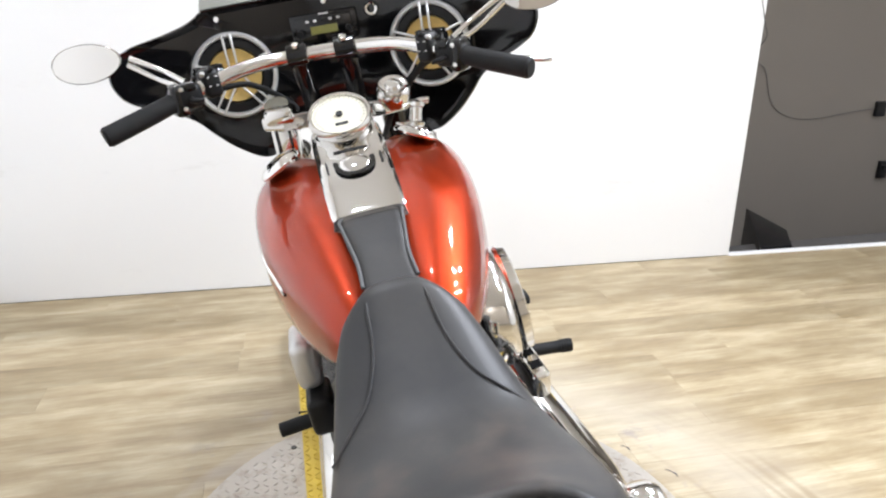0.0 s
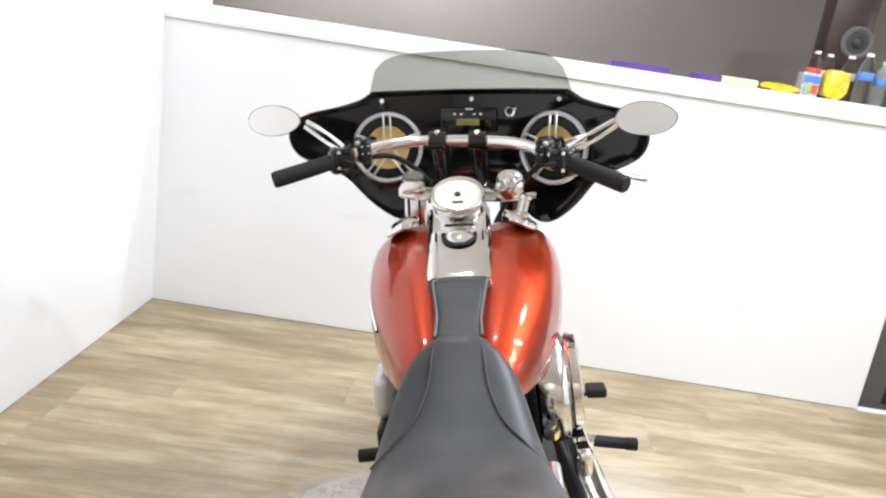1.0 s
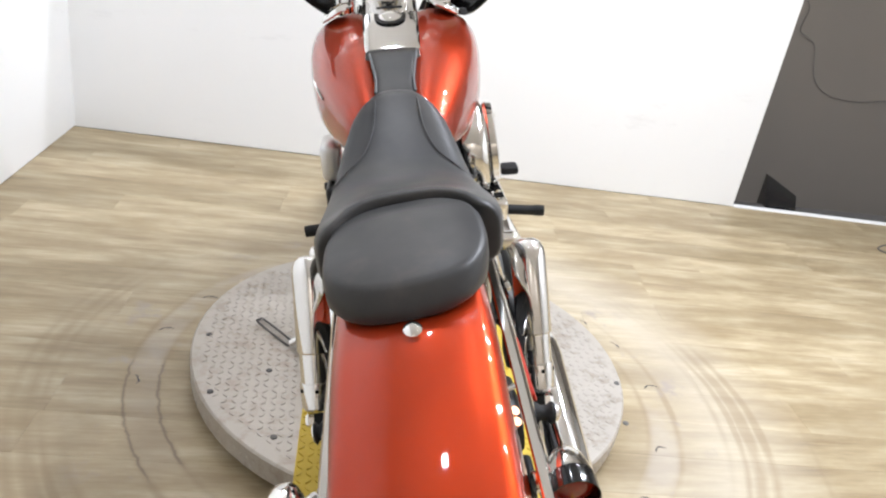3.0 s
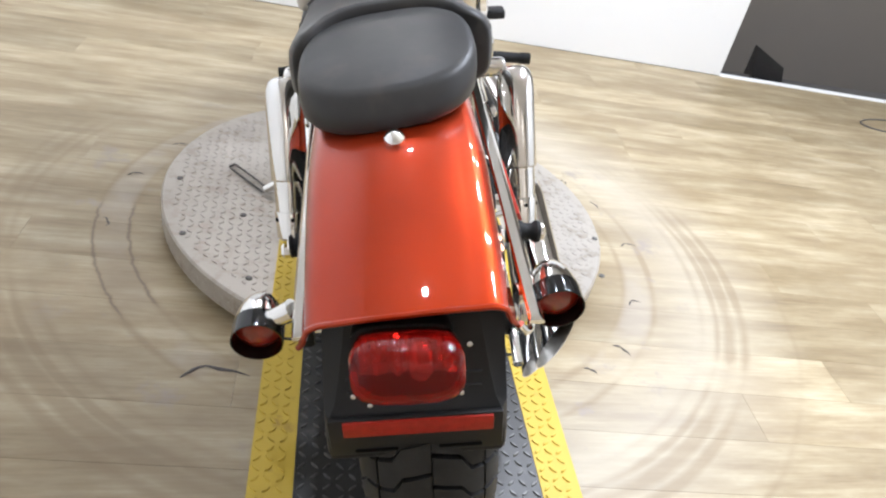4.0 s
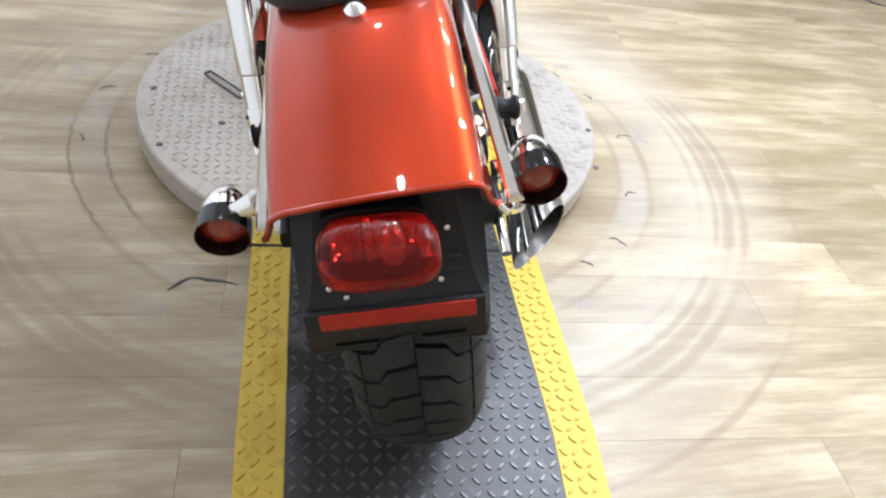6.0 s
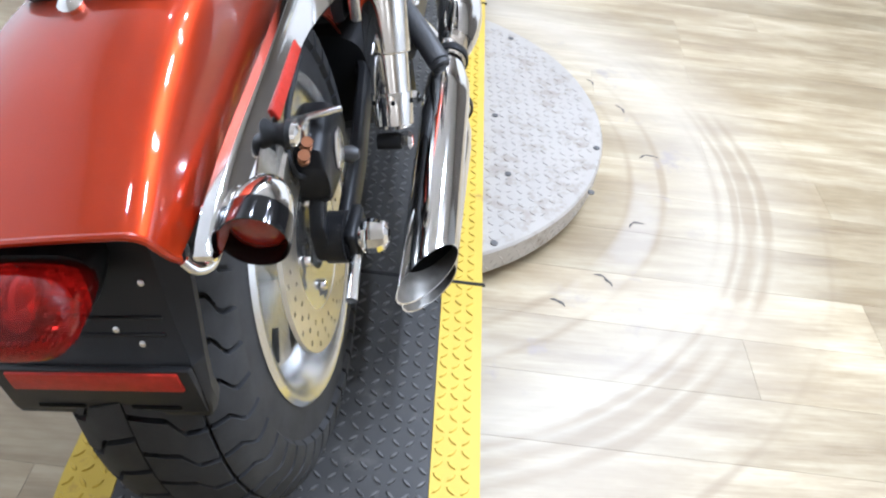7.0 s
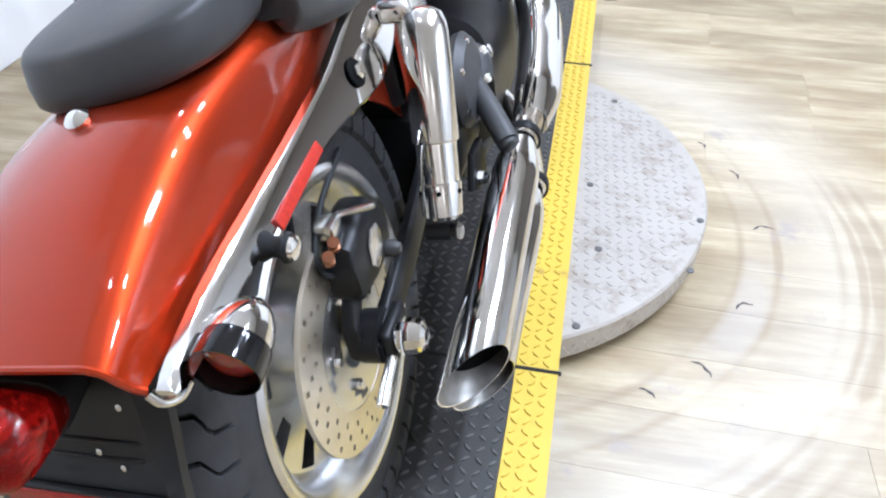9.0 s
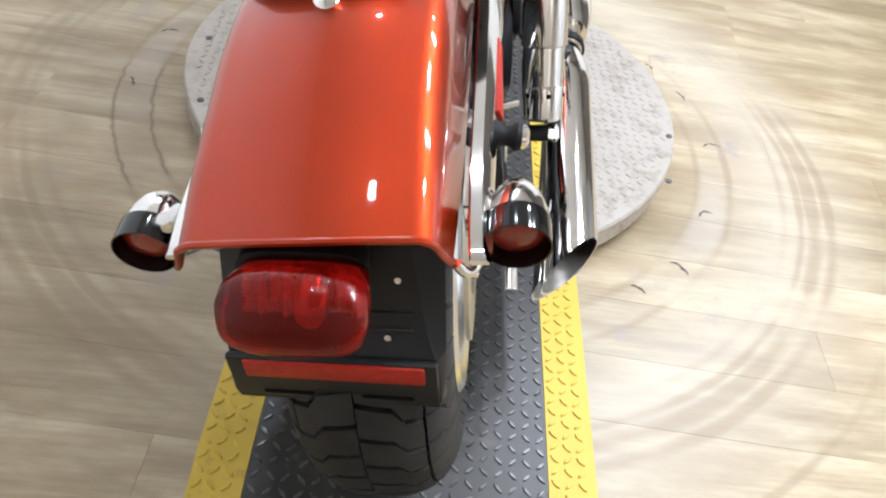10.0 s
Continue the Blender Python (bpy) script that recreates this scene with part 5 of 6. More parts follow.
engine = part("crankcase", rings([superloop(0, y, z0, z1, w, 24, 4) for y, z0, z1, w in ((0.62, 0.24, 0.42, 0.14), (0.66, 0.20, 0.48, 0.185), (0.90, 0.18, 0.50, 0.185), (1.03, 0.20, 0.46, 0.17), (1.06, 0.24, 0.40, 0.12))]), BLACK, bike, "black V-twin crankcase")
gear = part("gearbox", rings([superloop(0.02, y, z0, z1, w, 24, 4) for y, z0, z1, w in ((0.36, 0.28, 0.44, 0.12), (0.39, 0.25, 0.47, 0.145), (0.56, 0.24, 0.48, 0.150), (0.63, 0.26, 0.44, 0.13))]), BLACK, bike, "black gearbox with chrome bolts")
part("gearbox_cover", lathe([(0, 0), (0.075, 0), (0.078, 0.012), (0.066, 0.026), (0, 0.030)], 32, (0.165, 0.500, 0.425), "X"), DGREY, gear)
for k in range(6):
    a = 2 * math.pi * (k + 0.4) / 6
    part("cover_bolt", lathe([(0, 0), (0.0085, 0), (0.0085, 0.008), (0, 0.010)], 12, (0.182, 0.500 + 0.062 * math.cos(a), 0.425 + 0.062 * math.sin(a)), "X"), CHROME, gear)
part("starter", tube([(0.175, 0.535, 0.402), (0.208, 0.488, 0.380), (0.246, 0.430, 0.345)], [0.021, 0.020, 0.019], 24, 3), DGREY, bike, "black starter cylinder")
part("starter_end", lathe([(0, 0), (0.019, 0), (0.017, 0.005), (0, 0.006)], 24, (0.247, 0.428, 0.344), aim=(0.45, -0.70, -0.52)), DGREY, bike)
part("starter_housing", lathe([(0, -0.06), (0.042, -0.06), (0.047, -0.01), (0.045, 0.006), (0.036, 0.014), (0.016, 0.018), (0, 0.018)], 28, (0.168, 0.560, 0.420), aim=(0.55, -0.55, 0.5)), DGREY, gear)
for a in (0.4, 1.6, 2.8, 4.0, 5.2):
    q = Vector((0.55, -0.55, 0.5)).to_track_quat("Z", "Y")
    part("housing_bolt", lathe([(0, 0), (0.008, 0), (0.008, 0.007), (0.005, 0.009), (0, 0.009)], 10, Vector((0.168, 0.560, 0.420)) + q @ Vector((0.036 * math.cos(a), 0.036 * math.sin(a), 0.008)), aim=(0.55, -0.55, 0.5)), CHROME, gear)
part("oil_filler", lathe([(0, 0), (0.024, 0), (0.026, 0.006), (0.022, 0.020), (0.010, 0.026), (0, 0.027)], 24, (0.160, 0.665, 0.395), aim=(0.75, -0.3, 0.6)), CHROME, bike, "chrome oil filler cap")
for tilt, cy in ((22, 0.80), (-22, 0.90)):
    m = Matrix.Translation((0, cy, 0.43)) @ pose(0, 0, 0, tilt, 0, 0)
    fins = []
    for k in range(9):
        fins += [(0.052, 0.022 * k), (0.072, 0.022 * k + 0.003), (0.072, 0.022 * k + 0.010), (0.052, 0.022 * k + 0.013)]
    b = lathe([(0, 0)] + fins + [(0, 0.20)], 28)
    part("cylinder", b, BLACK, engine, "finned black cylinder", 30, m)
    b = box(0, 0, 0.225, 0.15, 0.13, 0.055, 0.02, 3)
    part("rocker_box", b, CHROME, engine, "chrome rocker box", 40, m)
AIR, AIR_AIM = (0.186, 0.785, 0.640), (1, -0.05, 0.08)
air = part("air_cleaner", lathe([(0, -0.050), (0.094, -0.050), (0.112, -0.042), (0.115, -0.006), (0.110, 0.006), (0.092, 0.016), (0.050, 0.020), (0.044, 0.024), (0, 0.025)], 48, AIR, aim=AIR_AIM), CHROME, bike, "round chrome air cleaner")
part("cover_ring", lathe([(0.094, 0.012), (0.098, 0.020), (0.094, 0.034), (0.086, 0.037), (0.060, 0.034), (0.060, 0.030), (0.084, 0.030), (0.088, 0.020)], 44, AIR, aim=AIR_AIM, closed=True), CHROME, air)
for k in range(5):
    a = 2 * math.pi * (k + 0.5) / 5
    q = Vector(AIR_AIM).to_track_quat("Z", "Y") @ Vector((0.074 * math.cos(a), 0.074 * math.sin(a), 0.034))
    part("cover_bolt", lathe([(0, 0), (0.006, 0), (0.005, 0.005), (0, 0.006)], 10, Vector(AIR) + q, aim=AIR_AIM), CHROME, air)
part("air_backplate", lathe([(0, -0.100), (0.10, -0.100), (0.118, -0.062), (0.116, -0.048), (0, -0.048)], 40, AIR, aim=AIR_AIM), BLACK, bike)
guard = part("exhaust_guard", box(0, 0, 0, 0.036, 0.13, 0.060, 0.012, 3), CHROME, bike, "slotted chrome exhaust guard", 40, pose(0.214, 0.760, 0.512, 12, 0, 6))
for k in (-1, 0, 1):
    # slot shade painted as near-black patches on the guard
    part("guard_slot", box(0.0, 0.034 * k, 0.0305, 0.022, 0.018, 0.002, 0.0), HOLE_DARK, guard, "", 40, pose(0.214, 0.760, 0.512, 12, 0, 6))
part("cam_cover", lathe([(0, 0), (0.105, 0), (0.108, 0.014), (0.092, 0.030), (0.05, 0.036), (0, 0.038)], 40, (0.135, 0.87, 0.330), "X"), CHROME, engine, "chrome cam cover")
part("side_cover", prism([(0.335, 0.470), (0.455, 0.450), (0.470, 0.560), (0.440, 0.668), (0.340, 0.655)], 0.020, "YZ", 0.140, 0.007, 3), SATIN, bike, "silver side cover")
part("oil_tank", prism([(0.335, 0.470), (0.455, 0.450), (0.470, 0.560), (0.440, 0.668), (0.340, 0.655)], 0.24, "YZ", 0.005, 0.01, 2), BLACK, bike)
part("primary_cover", rings([[(x, 0.72 + (0.36 + g) * math.cos(a) * (1 if math.cos(a) > 0 else 0.88), 0.36 + (0.098 + g) * math.sin(a)) for a in np.linspace(0, 2 * math.pi, 48, endpoint=False)] for x, g in ((-0.10, 0.0), (-0.165, 0.002), (-0.185, -0.010), (-0.192, -0.030))]), CHROME, bike, "polished primary cover")
part("derby_cover", lathe([(0, 0), (0.060, 0), (0.060, 0.006), (0.050, 0.011), (0, 0.012)], 36, (-0.191, 0.60, 0.365), aim=(-1, 0, 0)), CHROME, bike)
part("coil_box", box(-0.158, 0.76, 0.548, 0.045, 0.09, 0.07, 0.012, 3), BLACK, bike)
part("coil_cover", box(-0.164, 0.80, 0.630, 0.045, 0.10, 0.09, 0.016, 3), SILVERP, bike)

# two staggered slash-cut mufflers on the right


def muffler(tip, root, r, slash, label):
    tip, root = Vector(tip), Vector(root)
    d = (tip - root)
    ln = d.length
    q = d.to_track_quat("Z", "Y").to_matrix().to_4x4()
    m = Matrix.Translation(root) @ q
    inv = m.to_3x3().inverted()
    down = inv @ Vector((1.06, 0.0, 0.0))
    n = 36

    def ring(rr, z, k=0.0):
        out = []
        for i in range(n):
            a = 2 * math.pi * i / n
            x, y = rr * math.cos(a), rr * math.sin(a)
            out.append(m @ Vector((x, y, z - k * (x * down.x + y * down.y))))
        return out

    loops = [ring(r * 0.62, 0.0), ring(r * 0.66, 0.02), ring(r * 0.92, 0.06), ring(r, 0.10), ring(r, ln * 0.6), ring(r * 1.02, ln - 0.01, slash), ring(r * 1.02, ln, slash), ring(r * 0.985, ln - 0.001, slash)]
    body = part("muffler", rings(loops, True, False), CHROME, bike, label)
    # lit lip and shaded depth of the pipe, each by its own colour
    part("muffler_lip", rings([ring(r * 0.984, ln - 0.0012, slash), ring(r * 0.95, ln - 0.045, slash * 0.8)], True, False), LIP_LIT, body, "pipe lip, paler for its lit inner wall")
    part("muffler_inside", rings([ring(r * 0.95, ln - 0.045, slash * 0.8), ring(r * 0.90, ln - 0.16, 0.0), ring(r * 0.1, ln - 0.165, 0.0)], True, True), HOLE_DARK, body, "pipe mouth, near-black for the shade inside")
    return body


muffler((0.248, 0.022, 0.247), (0.260, 0.475, 0.322), 0.039, 1.0, "chrome slash-cut muffler")
muffler((0.238, 0.078, 0.165), (0.262, 0.475, 0.226), 0.036, 1.0, "chrome slash-cut lower muffler")
for x, z in ((0.260, 0.323), (0.262, 0.227)):
    part("pipe_clamp", lathe([(0.028, -0.008), (0.031, -0.008), (0.032, 0.0), (0.031, 0.008), (0.028, 0.008)], 28, (x, 0.480, z), aim=(0, 1, 0.12), closed=True), BLACK, bike)
part("exhaust_pipe", tube([(0.260, 0.47, 0.322), (0.258, 0.60, 0.325), (0.240, 0.76, 0.330), (0.222, 0.92, 0.345), (0.190, 1.05, 0.42), (0.15, 1.06, 0.55), (0.09, 1.02, 0.60)], 0.027, 18), CHROME, bike, "chrome exhaust pipe")
part("heat_shield", tube([(0.268, 0.52, 0.328), (0.270, 0.62, 0.332), (0.258, 0.78, 0.338), (0.242, 0.92, 0.352), (0.214, 1.03, 0.410)], [0.030, 0.043, 0.044, 0.043, 0.034], 18), CHROME, bike, "chrome heat shield")
part("exhaust_pipe", tube([(0.262, 0.47, 0.226), (0.235, 0.60, 0.238), (0.190, 0.72, 0.245), (0.13, 0.82, 0.25), (0.05, 0.88, 0.26)], 0.027, 18), CHROME, bike, "chrome exhaust pipe")
part("muffler_bracket", prism([(0.36, 0.30), (0.40, 0.345), (0.46, 0.34), (0.46, 0.28), (0.40, 0.275)], 0.014, "YZ", 0.190, 0.004), BLACK, bike)
part("bracket_bolt", lathe([(0, 0), (0.013, 0), (0.013, 0.012), (0.006, 0.018), (0, 0.018)], 6, (0.196, 0.390, 0.305), "X"), CHROME, bike, "", 20)

# foot controls
peg = part("foot_peg", tube([(0.292, 1.085, 0.338), (0.396, 1.078, 0.328)], 0.0145, 20, 4), RUBBER, bike, "black ribbed foot peg")
for k in range(4):
    part("peg_rib", lathe([(0.014, -0.0022), (0.0163, -0.0022), (0.0163, 0.0022), (0.014, 0.0022)], 20, (0.371 + 0.0065 * k, 1.0797 - 0.0005 * k, 0.3304 - 0.0006 * k), aim=(1, -0.09, -0.05), closed=True), RUBBER, peg)
part("peg_mount", tube([(0.215, 1.06, 0.36), (0.26, 1.085, 0.345), (0.302, 1.085, 0.340)], [0.016, 0.014, 0.011], 14), CHROME, bike)
part("peg_bracket", prism([(0.90, 0.30), (1.00, 0.44), (1.06, 0.43), (1.10, 0.36), (1.06, 0.30)], 0.022, "YZ", 0.215, 0.006, 3), CHROME, bike, "chrome foot control bracket")
part("brake_pedal", tube([(0.230, 1.08, 0.34), (0.255, 1.15, 0.38), (0.282, 1.185, 0.420)], 0.009, 10), CHROME, bike)
part("pedal_pad", box(0.312, 1.185, 0.426, 0.052, 0.050, 0.026, 0.008, 3), RUBBER, bike, "black rubber brake pedal pad")
peg = part("foot_peg", tube([(-0.195, 1.065, 0.335), (-0.292, 1.070, 0.325)], 0.0165, 20, 4), RUBBER, bike, "black ribbed foot peg")
part("peg_mount", tube([(-0.13, 1.05, 0.36), (-0.17, 1.065, 0.340), (-0.197, 1.065, 0.335)], [0.014, 0.013, 0.011], 14), CHROME, bike)
part("shift_rod", tube([(-0.165, 1.06, 0.345), (-0.185, 1.16, 0.385), (-0.190, 1.24, 0.41)], 0.005, 8), CHROME, bike)
part("shift_peg", tube([(-0.195, 1.25, 0.388), (-0.242, 1.257, 0.388)], 0.0115, 14, 2), RUBBER, bike, "black shifter peg")
stand_foot = BIKE_AT.inverted() @ Vector((-0.150, 0.900, 0.106))
stand_tip = BIKE_AT.inverted() @ Vector((-0.240, 1.015, 0.104))
part("side_stand", tube([(-0.13, 0.86, 0.20), Vector((-0.13, 0.86, 0.20)).lerp(stand_foot, 0.5), stand_foot + Vector((0, 0, 0.004))], [0.013, 0.011, 0.010], 12, 4), CHROME, bike, "chrome side stand")
across = (stand_tip - stand_foot).cross(Vector((0, 0, 1))).normalized() * 0.010
part("stand_foot", tube([stand_foot - across, stand_tip - across, stand_tip + across * 0.2 + (stand_tip - stand_foot) * 0.06, stand_tip + across, stand_foot + across], 0.0028, 8, 4), CABLE, bike, "black looped stand foot")

# ---- turntable and tread plates ----
P_M = pose(0.1765, 0.302, 0, 0, 0, -2.5)
PLAT_Z, P_HALF, STRIPE = 0.108, 0.299, 0.076


def lugs(bm, pts, z, length=0.0185, width=0.0056, high=0.0016, slope=None):
    """Raised tread lugs, each turned by its own angle."""
    for x, y, a in pts:
        c, s = math.cos(a), math.sin(a)
        base, top = [], []
        for u, v in ((-1, 0), (-0.45, 1), (0.45, 1), (1, 0), (0.45, -1), (-0.45, -1)):
            for store, f, h in ((base, 1.0, 0.0), (top, 0.72, high)):
                px, py = u * f * length / 2, v * f * width / 2
                X, Y = x + px * c - py * s, y + px * s + py * c
                store.append(bm.verts.new((X, Y, (slope(Y) if slope else z) + h)))
        bm.faces.new(top)
        for i in range(6):
            bm.faces.new((base[i], base[(i + 1) % 6], top[(i + 1) % 6], top[i]))


def tread_points(x0, x1, y0, y1, pitch, keep=lambda x, y: True):
    out, j, y = [], 0, y0 + pitch / 2
    while y < y1 - pitch * 0.3:
        i, x = 0, x0 + pitch / 2
        while x < x1 - pitch * 0.3:
            if keep(x, y):
                out.append((x, y, radians(45 if (i + j) % 2 else -45)))
            x += pitch
            i += 1
        y += pitch
        j += 1
    return out


table = thing("turntable", "round aluminium tread plate turntable on the floor", "turntable", pose(DISC_X, DISC_Y, 0))
part("disc", lathe([(0, 0.034), (DISC_R - 0.006, 0.034), (DISC_R - 0.002, 0.038), (DISC_R, 0.094), (DISC_R - 0.004, DISC_Z), (0, DISC_Z)], 128), PLATE, table, "", 30)
# added base, black and set back to give a shadow line under the rim
part("shadow_gap_base", lathe([(0, 0.0), (DISC_R - 0.05, 0.0), (DISC_R - 0.05, 0.036), (0, 0.036)], 96), BLACK, table)
bm = bmesh.new()
inv_p = P_M.inverted()


def off_plate(x, y):
    q = inv_p @ Vector((x + DISC_X, y + DISC_Y, 0))
    return math.hypot(x, y) < DISC_R - 0.03 and abs(q.x) > P_HALF + 0.004


lugs(bm, tread_points(-0.6, 0.6, -0.6, 0.6, 0.0235, off_plate), DISC_Z)
tagged(part("tread", bm, PLATE, table, "", 20), kind="stuff")
bm = bmesh.new()
for k in range(170):
    a = 2 * math.pi * k / 170
    for z in (0.050, 0.068, 0.086):
        c, s = math.cos(a + z), math.sin(a + z)
        t = Vector((-s, c, 0))
        up = Vector((0, 0, 1))
        d = (t + (up if (k + round(z * 40)) % 2 else -up)).normalized()
        w = Vector((c, s, 0)).cross(d)
        o = Vector((c, s, 0)) * (DISC_R - 0.0015) + up * z
        ps = [o + d * 0.009, o + w * 0.003, o - d * 0.009, o - w * 0.003]
        tip = bm.verts.new(o + Vector((c, s, 0)) * 0.0022)
        vs = [bm.verts.new(p) for p in ps]
        for i in range(4):
            bm.faces.new((vs[i], vs[(i + 1) % 4], tip))
tagged(part("rim_tread", bm, PLATE, table, "", 20), kind="stuff")
for px, py in ((-0.374, 0.935), (-0.335, 0.680), (-0.10, 1.40), (0.506, 0.419), (0.532, 0.902), (0.78, 0.80), (0.74, 0.62), (0.60, 1.33), (-0.17, 0.52), (-0.20, 0.78), (0.55, 0.66)):
    part("bolt", lathe([(0, 0), (0.008, 0), (0.008, 0.0025), (0.005, 0.0035), (0, 0.0035)], 12, (px - DISC_X, py - DISC_Y, DISC_Z)), CABLE, table)

ramp_thing = thing("tread_runway", "black tread runway with worn yellow edges under the tyres", "ramp", P_M)
BEND, FOOT = -0.466, -1.02


def drop(y):
    return PLAT_Z if y > BEND else PLAT_Z + (y - BEND) * (PLAT_Z - 0.004) / (BEND - FOOT)


def plate(name, x0, x1, y0, y1, mat, label, thick=0.010):
    ys = [y for y in (y0, BEND, y1) if y0 <= y <= y1]
    ys = sorted(set(ys))
    bm = rings([[(x0, y, drop(y) - thick), (x1, y, drop(y) - thick), (x1, y, drop(y)), (x0, y, drop(y))] for y in ys])
    ob = part(name, bm, mat, ramp_thing, label, 30)
    bm = bmesh.new()
    lugs(bm, tread_points(x0, x1, y0, y1, 0.0222 if abs(x1 - x0) > 0.2 else 0.0212), 0, 0.0195, 0.0054, 0.0030, drop)
    tagged(part("tread", bm, GREY_LUG if mat == GREY_TREAD else YELLOW_LUG, ob, "", 20), kind="stuff")
    return ob


for y0, y1 in ((FOOT, -0.004), (0.004, 1.242), (1.250, 1.95)):
    plate("yellow_edge", -P_HALF, -P_HALF + STRIPE, y0, y1, YELLOW, "worn yellow painted edge plate")
    plate("grey_plate", -P_HALF + STRIPE + 0.001, P_HALF - STRIPE - 0.001, y0, y1, GREY_TREAD, "dark grey tread plate")
    plate("yellow_edge", P_HALF - STRIPE, P_HALF, y0, y1, YELLOW, "worn yellow painted edge plate")
for y in (0.0, 1.246):
    part("joint_bar", box(0, y, PLAT_Z - 0.001, 2 * P_HALF + 0.012, 0.009, 0.006, 0.002, 1), RUBBER, ramp_thing, "black bar in the plate joint")
for x in (-0.24, 0.24):
    part("support", prism([(FOOT + 0.05, 0.001), (FOOT + 0.10, 0.004), (BEND, PLAT_Z - 0.011), (-0.01, PLAT_Z - 0.011), (-0.01, 0.001)], 0.03, "YZ", x, 0), BLACK, ramp_thing)
    part("support", box(x, 1.60, (PLAT_Z - 0.011) / 2, 0.03, 0.7, PLAT_Z - 0.012, 0), BLACK, ramp_thing)

# ---- things on the ledge ----


def on_ledge(along, back):
    return WALL_M @ pose(along, back, 1.4125)


def bottle(at, r, h, label_mat, cap_mat, text):
    b = thing("water_bottle", text, "bottle", at, "bottles on the ledge")
    part("bottle_body", lathe([(0, 0), (r * 0.92, 0), (r, 0.01), (r, h * 0.30), (r * 0.93, h * 0.34), (r, h * 0.38), (r, h * 0.66), (r * 0.80, h * 0.80), (r * 0.42, h * 0.90), (r * 0.40, h * 0.94), (0, h * 0.94)], 24), PET, b)
    part("bottle_label", lathe([(r + 0.001, h * 0.46), (r + 0.0016, h * 0.465), (r + 0.0016, h * 0.615), (r + 0.001, h * 0.62)], 24), label_mat, b)
    part("bottle_cap", lathe([(0, h * 0.93), (r * 0.46, h * 0.93), (r * 0.46, h * 0.995), (0, h)], 18), cap_mat, b)
    return b


def card_box(name, text, at, sx, sy, sz, mat, stripe=None, cat="box"):
    b = thing(name, text, cat, at)
    part("body", box(0, 0, sz / 2, sx, sy, sz, 0.003, 1), mat, b)
    if stripe is not None:
        part("label", box(0, -sy / 2 - 0.0012, sz * 0.55, sx * 0.7, 0.002, sz * 0.45, 0.0), stripe, b)
    return b


card_box("card_tray", "flat purple cardboard tray on the ledge", on_ledge(2.10, 0.075) @ pose(0, 0, 0, 0, 0, 4), 0.26, 0.10, 0.027, PURPLE)
card_box("card_tray", "small purple cardboard box on the ledge", on_ledge(2.42, 0.075) @ pose(0, 0, 0, 0, 0, -5), 0.16, 0.09, 0.026, PURPLE)
card_box("card_tray", "flat brown cardboard lid on the ledge", on_ledge(2.58, 0.09), 0.22, 0.07, 0.028, BROWN)
roll = thing("paper_roll", "pale yellow paper roll on the ledge", "roll", on_ledge(2.54, 0.03))
part("body", tube([(-0.08, 0, 0.016), (0.08, 0.006, 0.016)], 0.016, 16, 2), CREAM, roll)
bag = thing("plastic_bag", "flat yellow plastic bag on the ledge", "bag", on_ledge(2.72, 0.05))
part("body", rings([superloop(x, y, 0.0, h, w, 16, 2.4) for x, y, h, w in ((0, -0.05, 0.02, 0.05), (0.005, -0.02, 0.034, 0.085), (0, 0.02, 0.037, 0.08), (0, 0.05, 0.02, 0.05))]), YELLOW_BAG, bag)
pack = thing("bottle_carton", "carton with a blue white red and green label", "carton", on_ledge(2.845, 0.055) @ Matrix.Scale(0.76, 4))
part("body", box(0, 0, 0.065, 0.105, 0.09, 0.13, 0.006, 2), WRAP, pack)
part("label", box(0, -0.0460, 0.095, 0.098, 0.002, 0.040, 0.0), BLUE_LABEL, pack)
part("label", box(0.022, -0.0460, 0.040, 0.045, 0.002, 0.050, 0.0), RED_PRINT, pack)
part("label", box(-0.008, -0.0470, 0.045, 0.026, 0.002, 0.040, 0.0), GREEN_PRINT, pack)
bag = thing("plastic_bag", "bulging yellow plastic bag beside the bottles", "bag", on_ledge(2.958, 0.06))
part("body", rings([superloop(0, y, 0.0, h, w, 18, 2.6) for y, h, w in ((-0.045, 0.09, 0.035), (-0.03, 0.125, 0.055), (0.02, 0.130, 0.056), (0.045, 0.10, 0.04))]), YELLOW_BAG, bag)
bottle(on_ledge(2.885, 0.125), 0.030, 0.20, RED_PRINT, WHITE_CARD, "water bottle with a dark red label on the ledge")
bottle(on_ledge(2.945, 0.130), 0.030, 0.195, WHITE_CARD, WHITE_CARD, "clear water bottle with a pale label on the ledge")
bottle(on_ledge(3.035, 0.120), 0.031, 0.20, CREAM, WHITE_CARD, "clear water bottle with a cream label on the ledge")
bottle(on_ledge(3.068, 0.030), 0.033, 0.215, BLUE_LABEL, WHITE_CARD, "clear water bottle with a bright blue label")
bottle(on_ledge(3.150, 0.040), 0.033, 0.19, BLUE_LABEL, WHITE_CARD, "half empty water bottle with a blue label")
card_box("carton", "white carton with dark green print on the ledge", on_ledge(3.245, 0.105), 0.115, 0.07, 0.185, WHITE_CARD, None)
dark = thing("card_sleeve", "black folded card sleeve on the ledge", "card", on_ledge(3.235, 0.030))
part("body", prism([(-0.065, 0.0), (0.065, 0.0), (0.068, 0.055), (0.01, 0.035), (-0.060, 0.075)], 0.02, "XZ", 0, 0.002), GREEN_DARK, dark)
patch = thing("carton_print", "dark green printed panel of the carton", "label", on_ledge(3.245, 0.0685))
part("body", box(0, 0, 0.152, 0.100, 0.002, 0.042, 0.0), GREEN_DARK, patch)
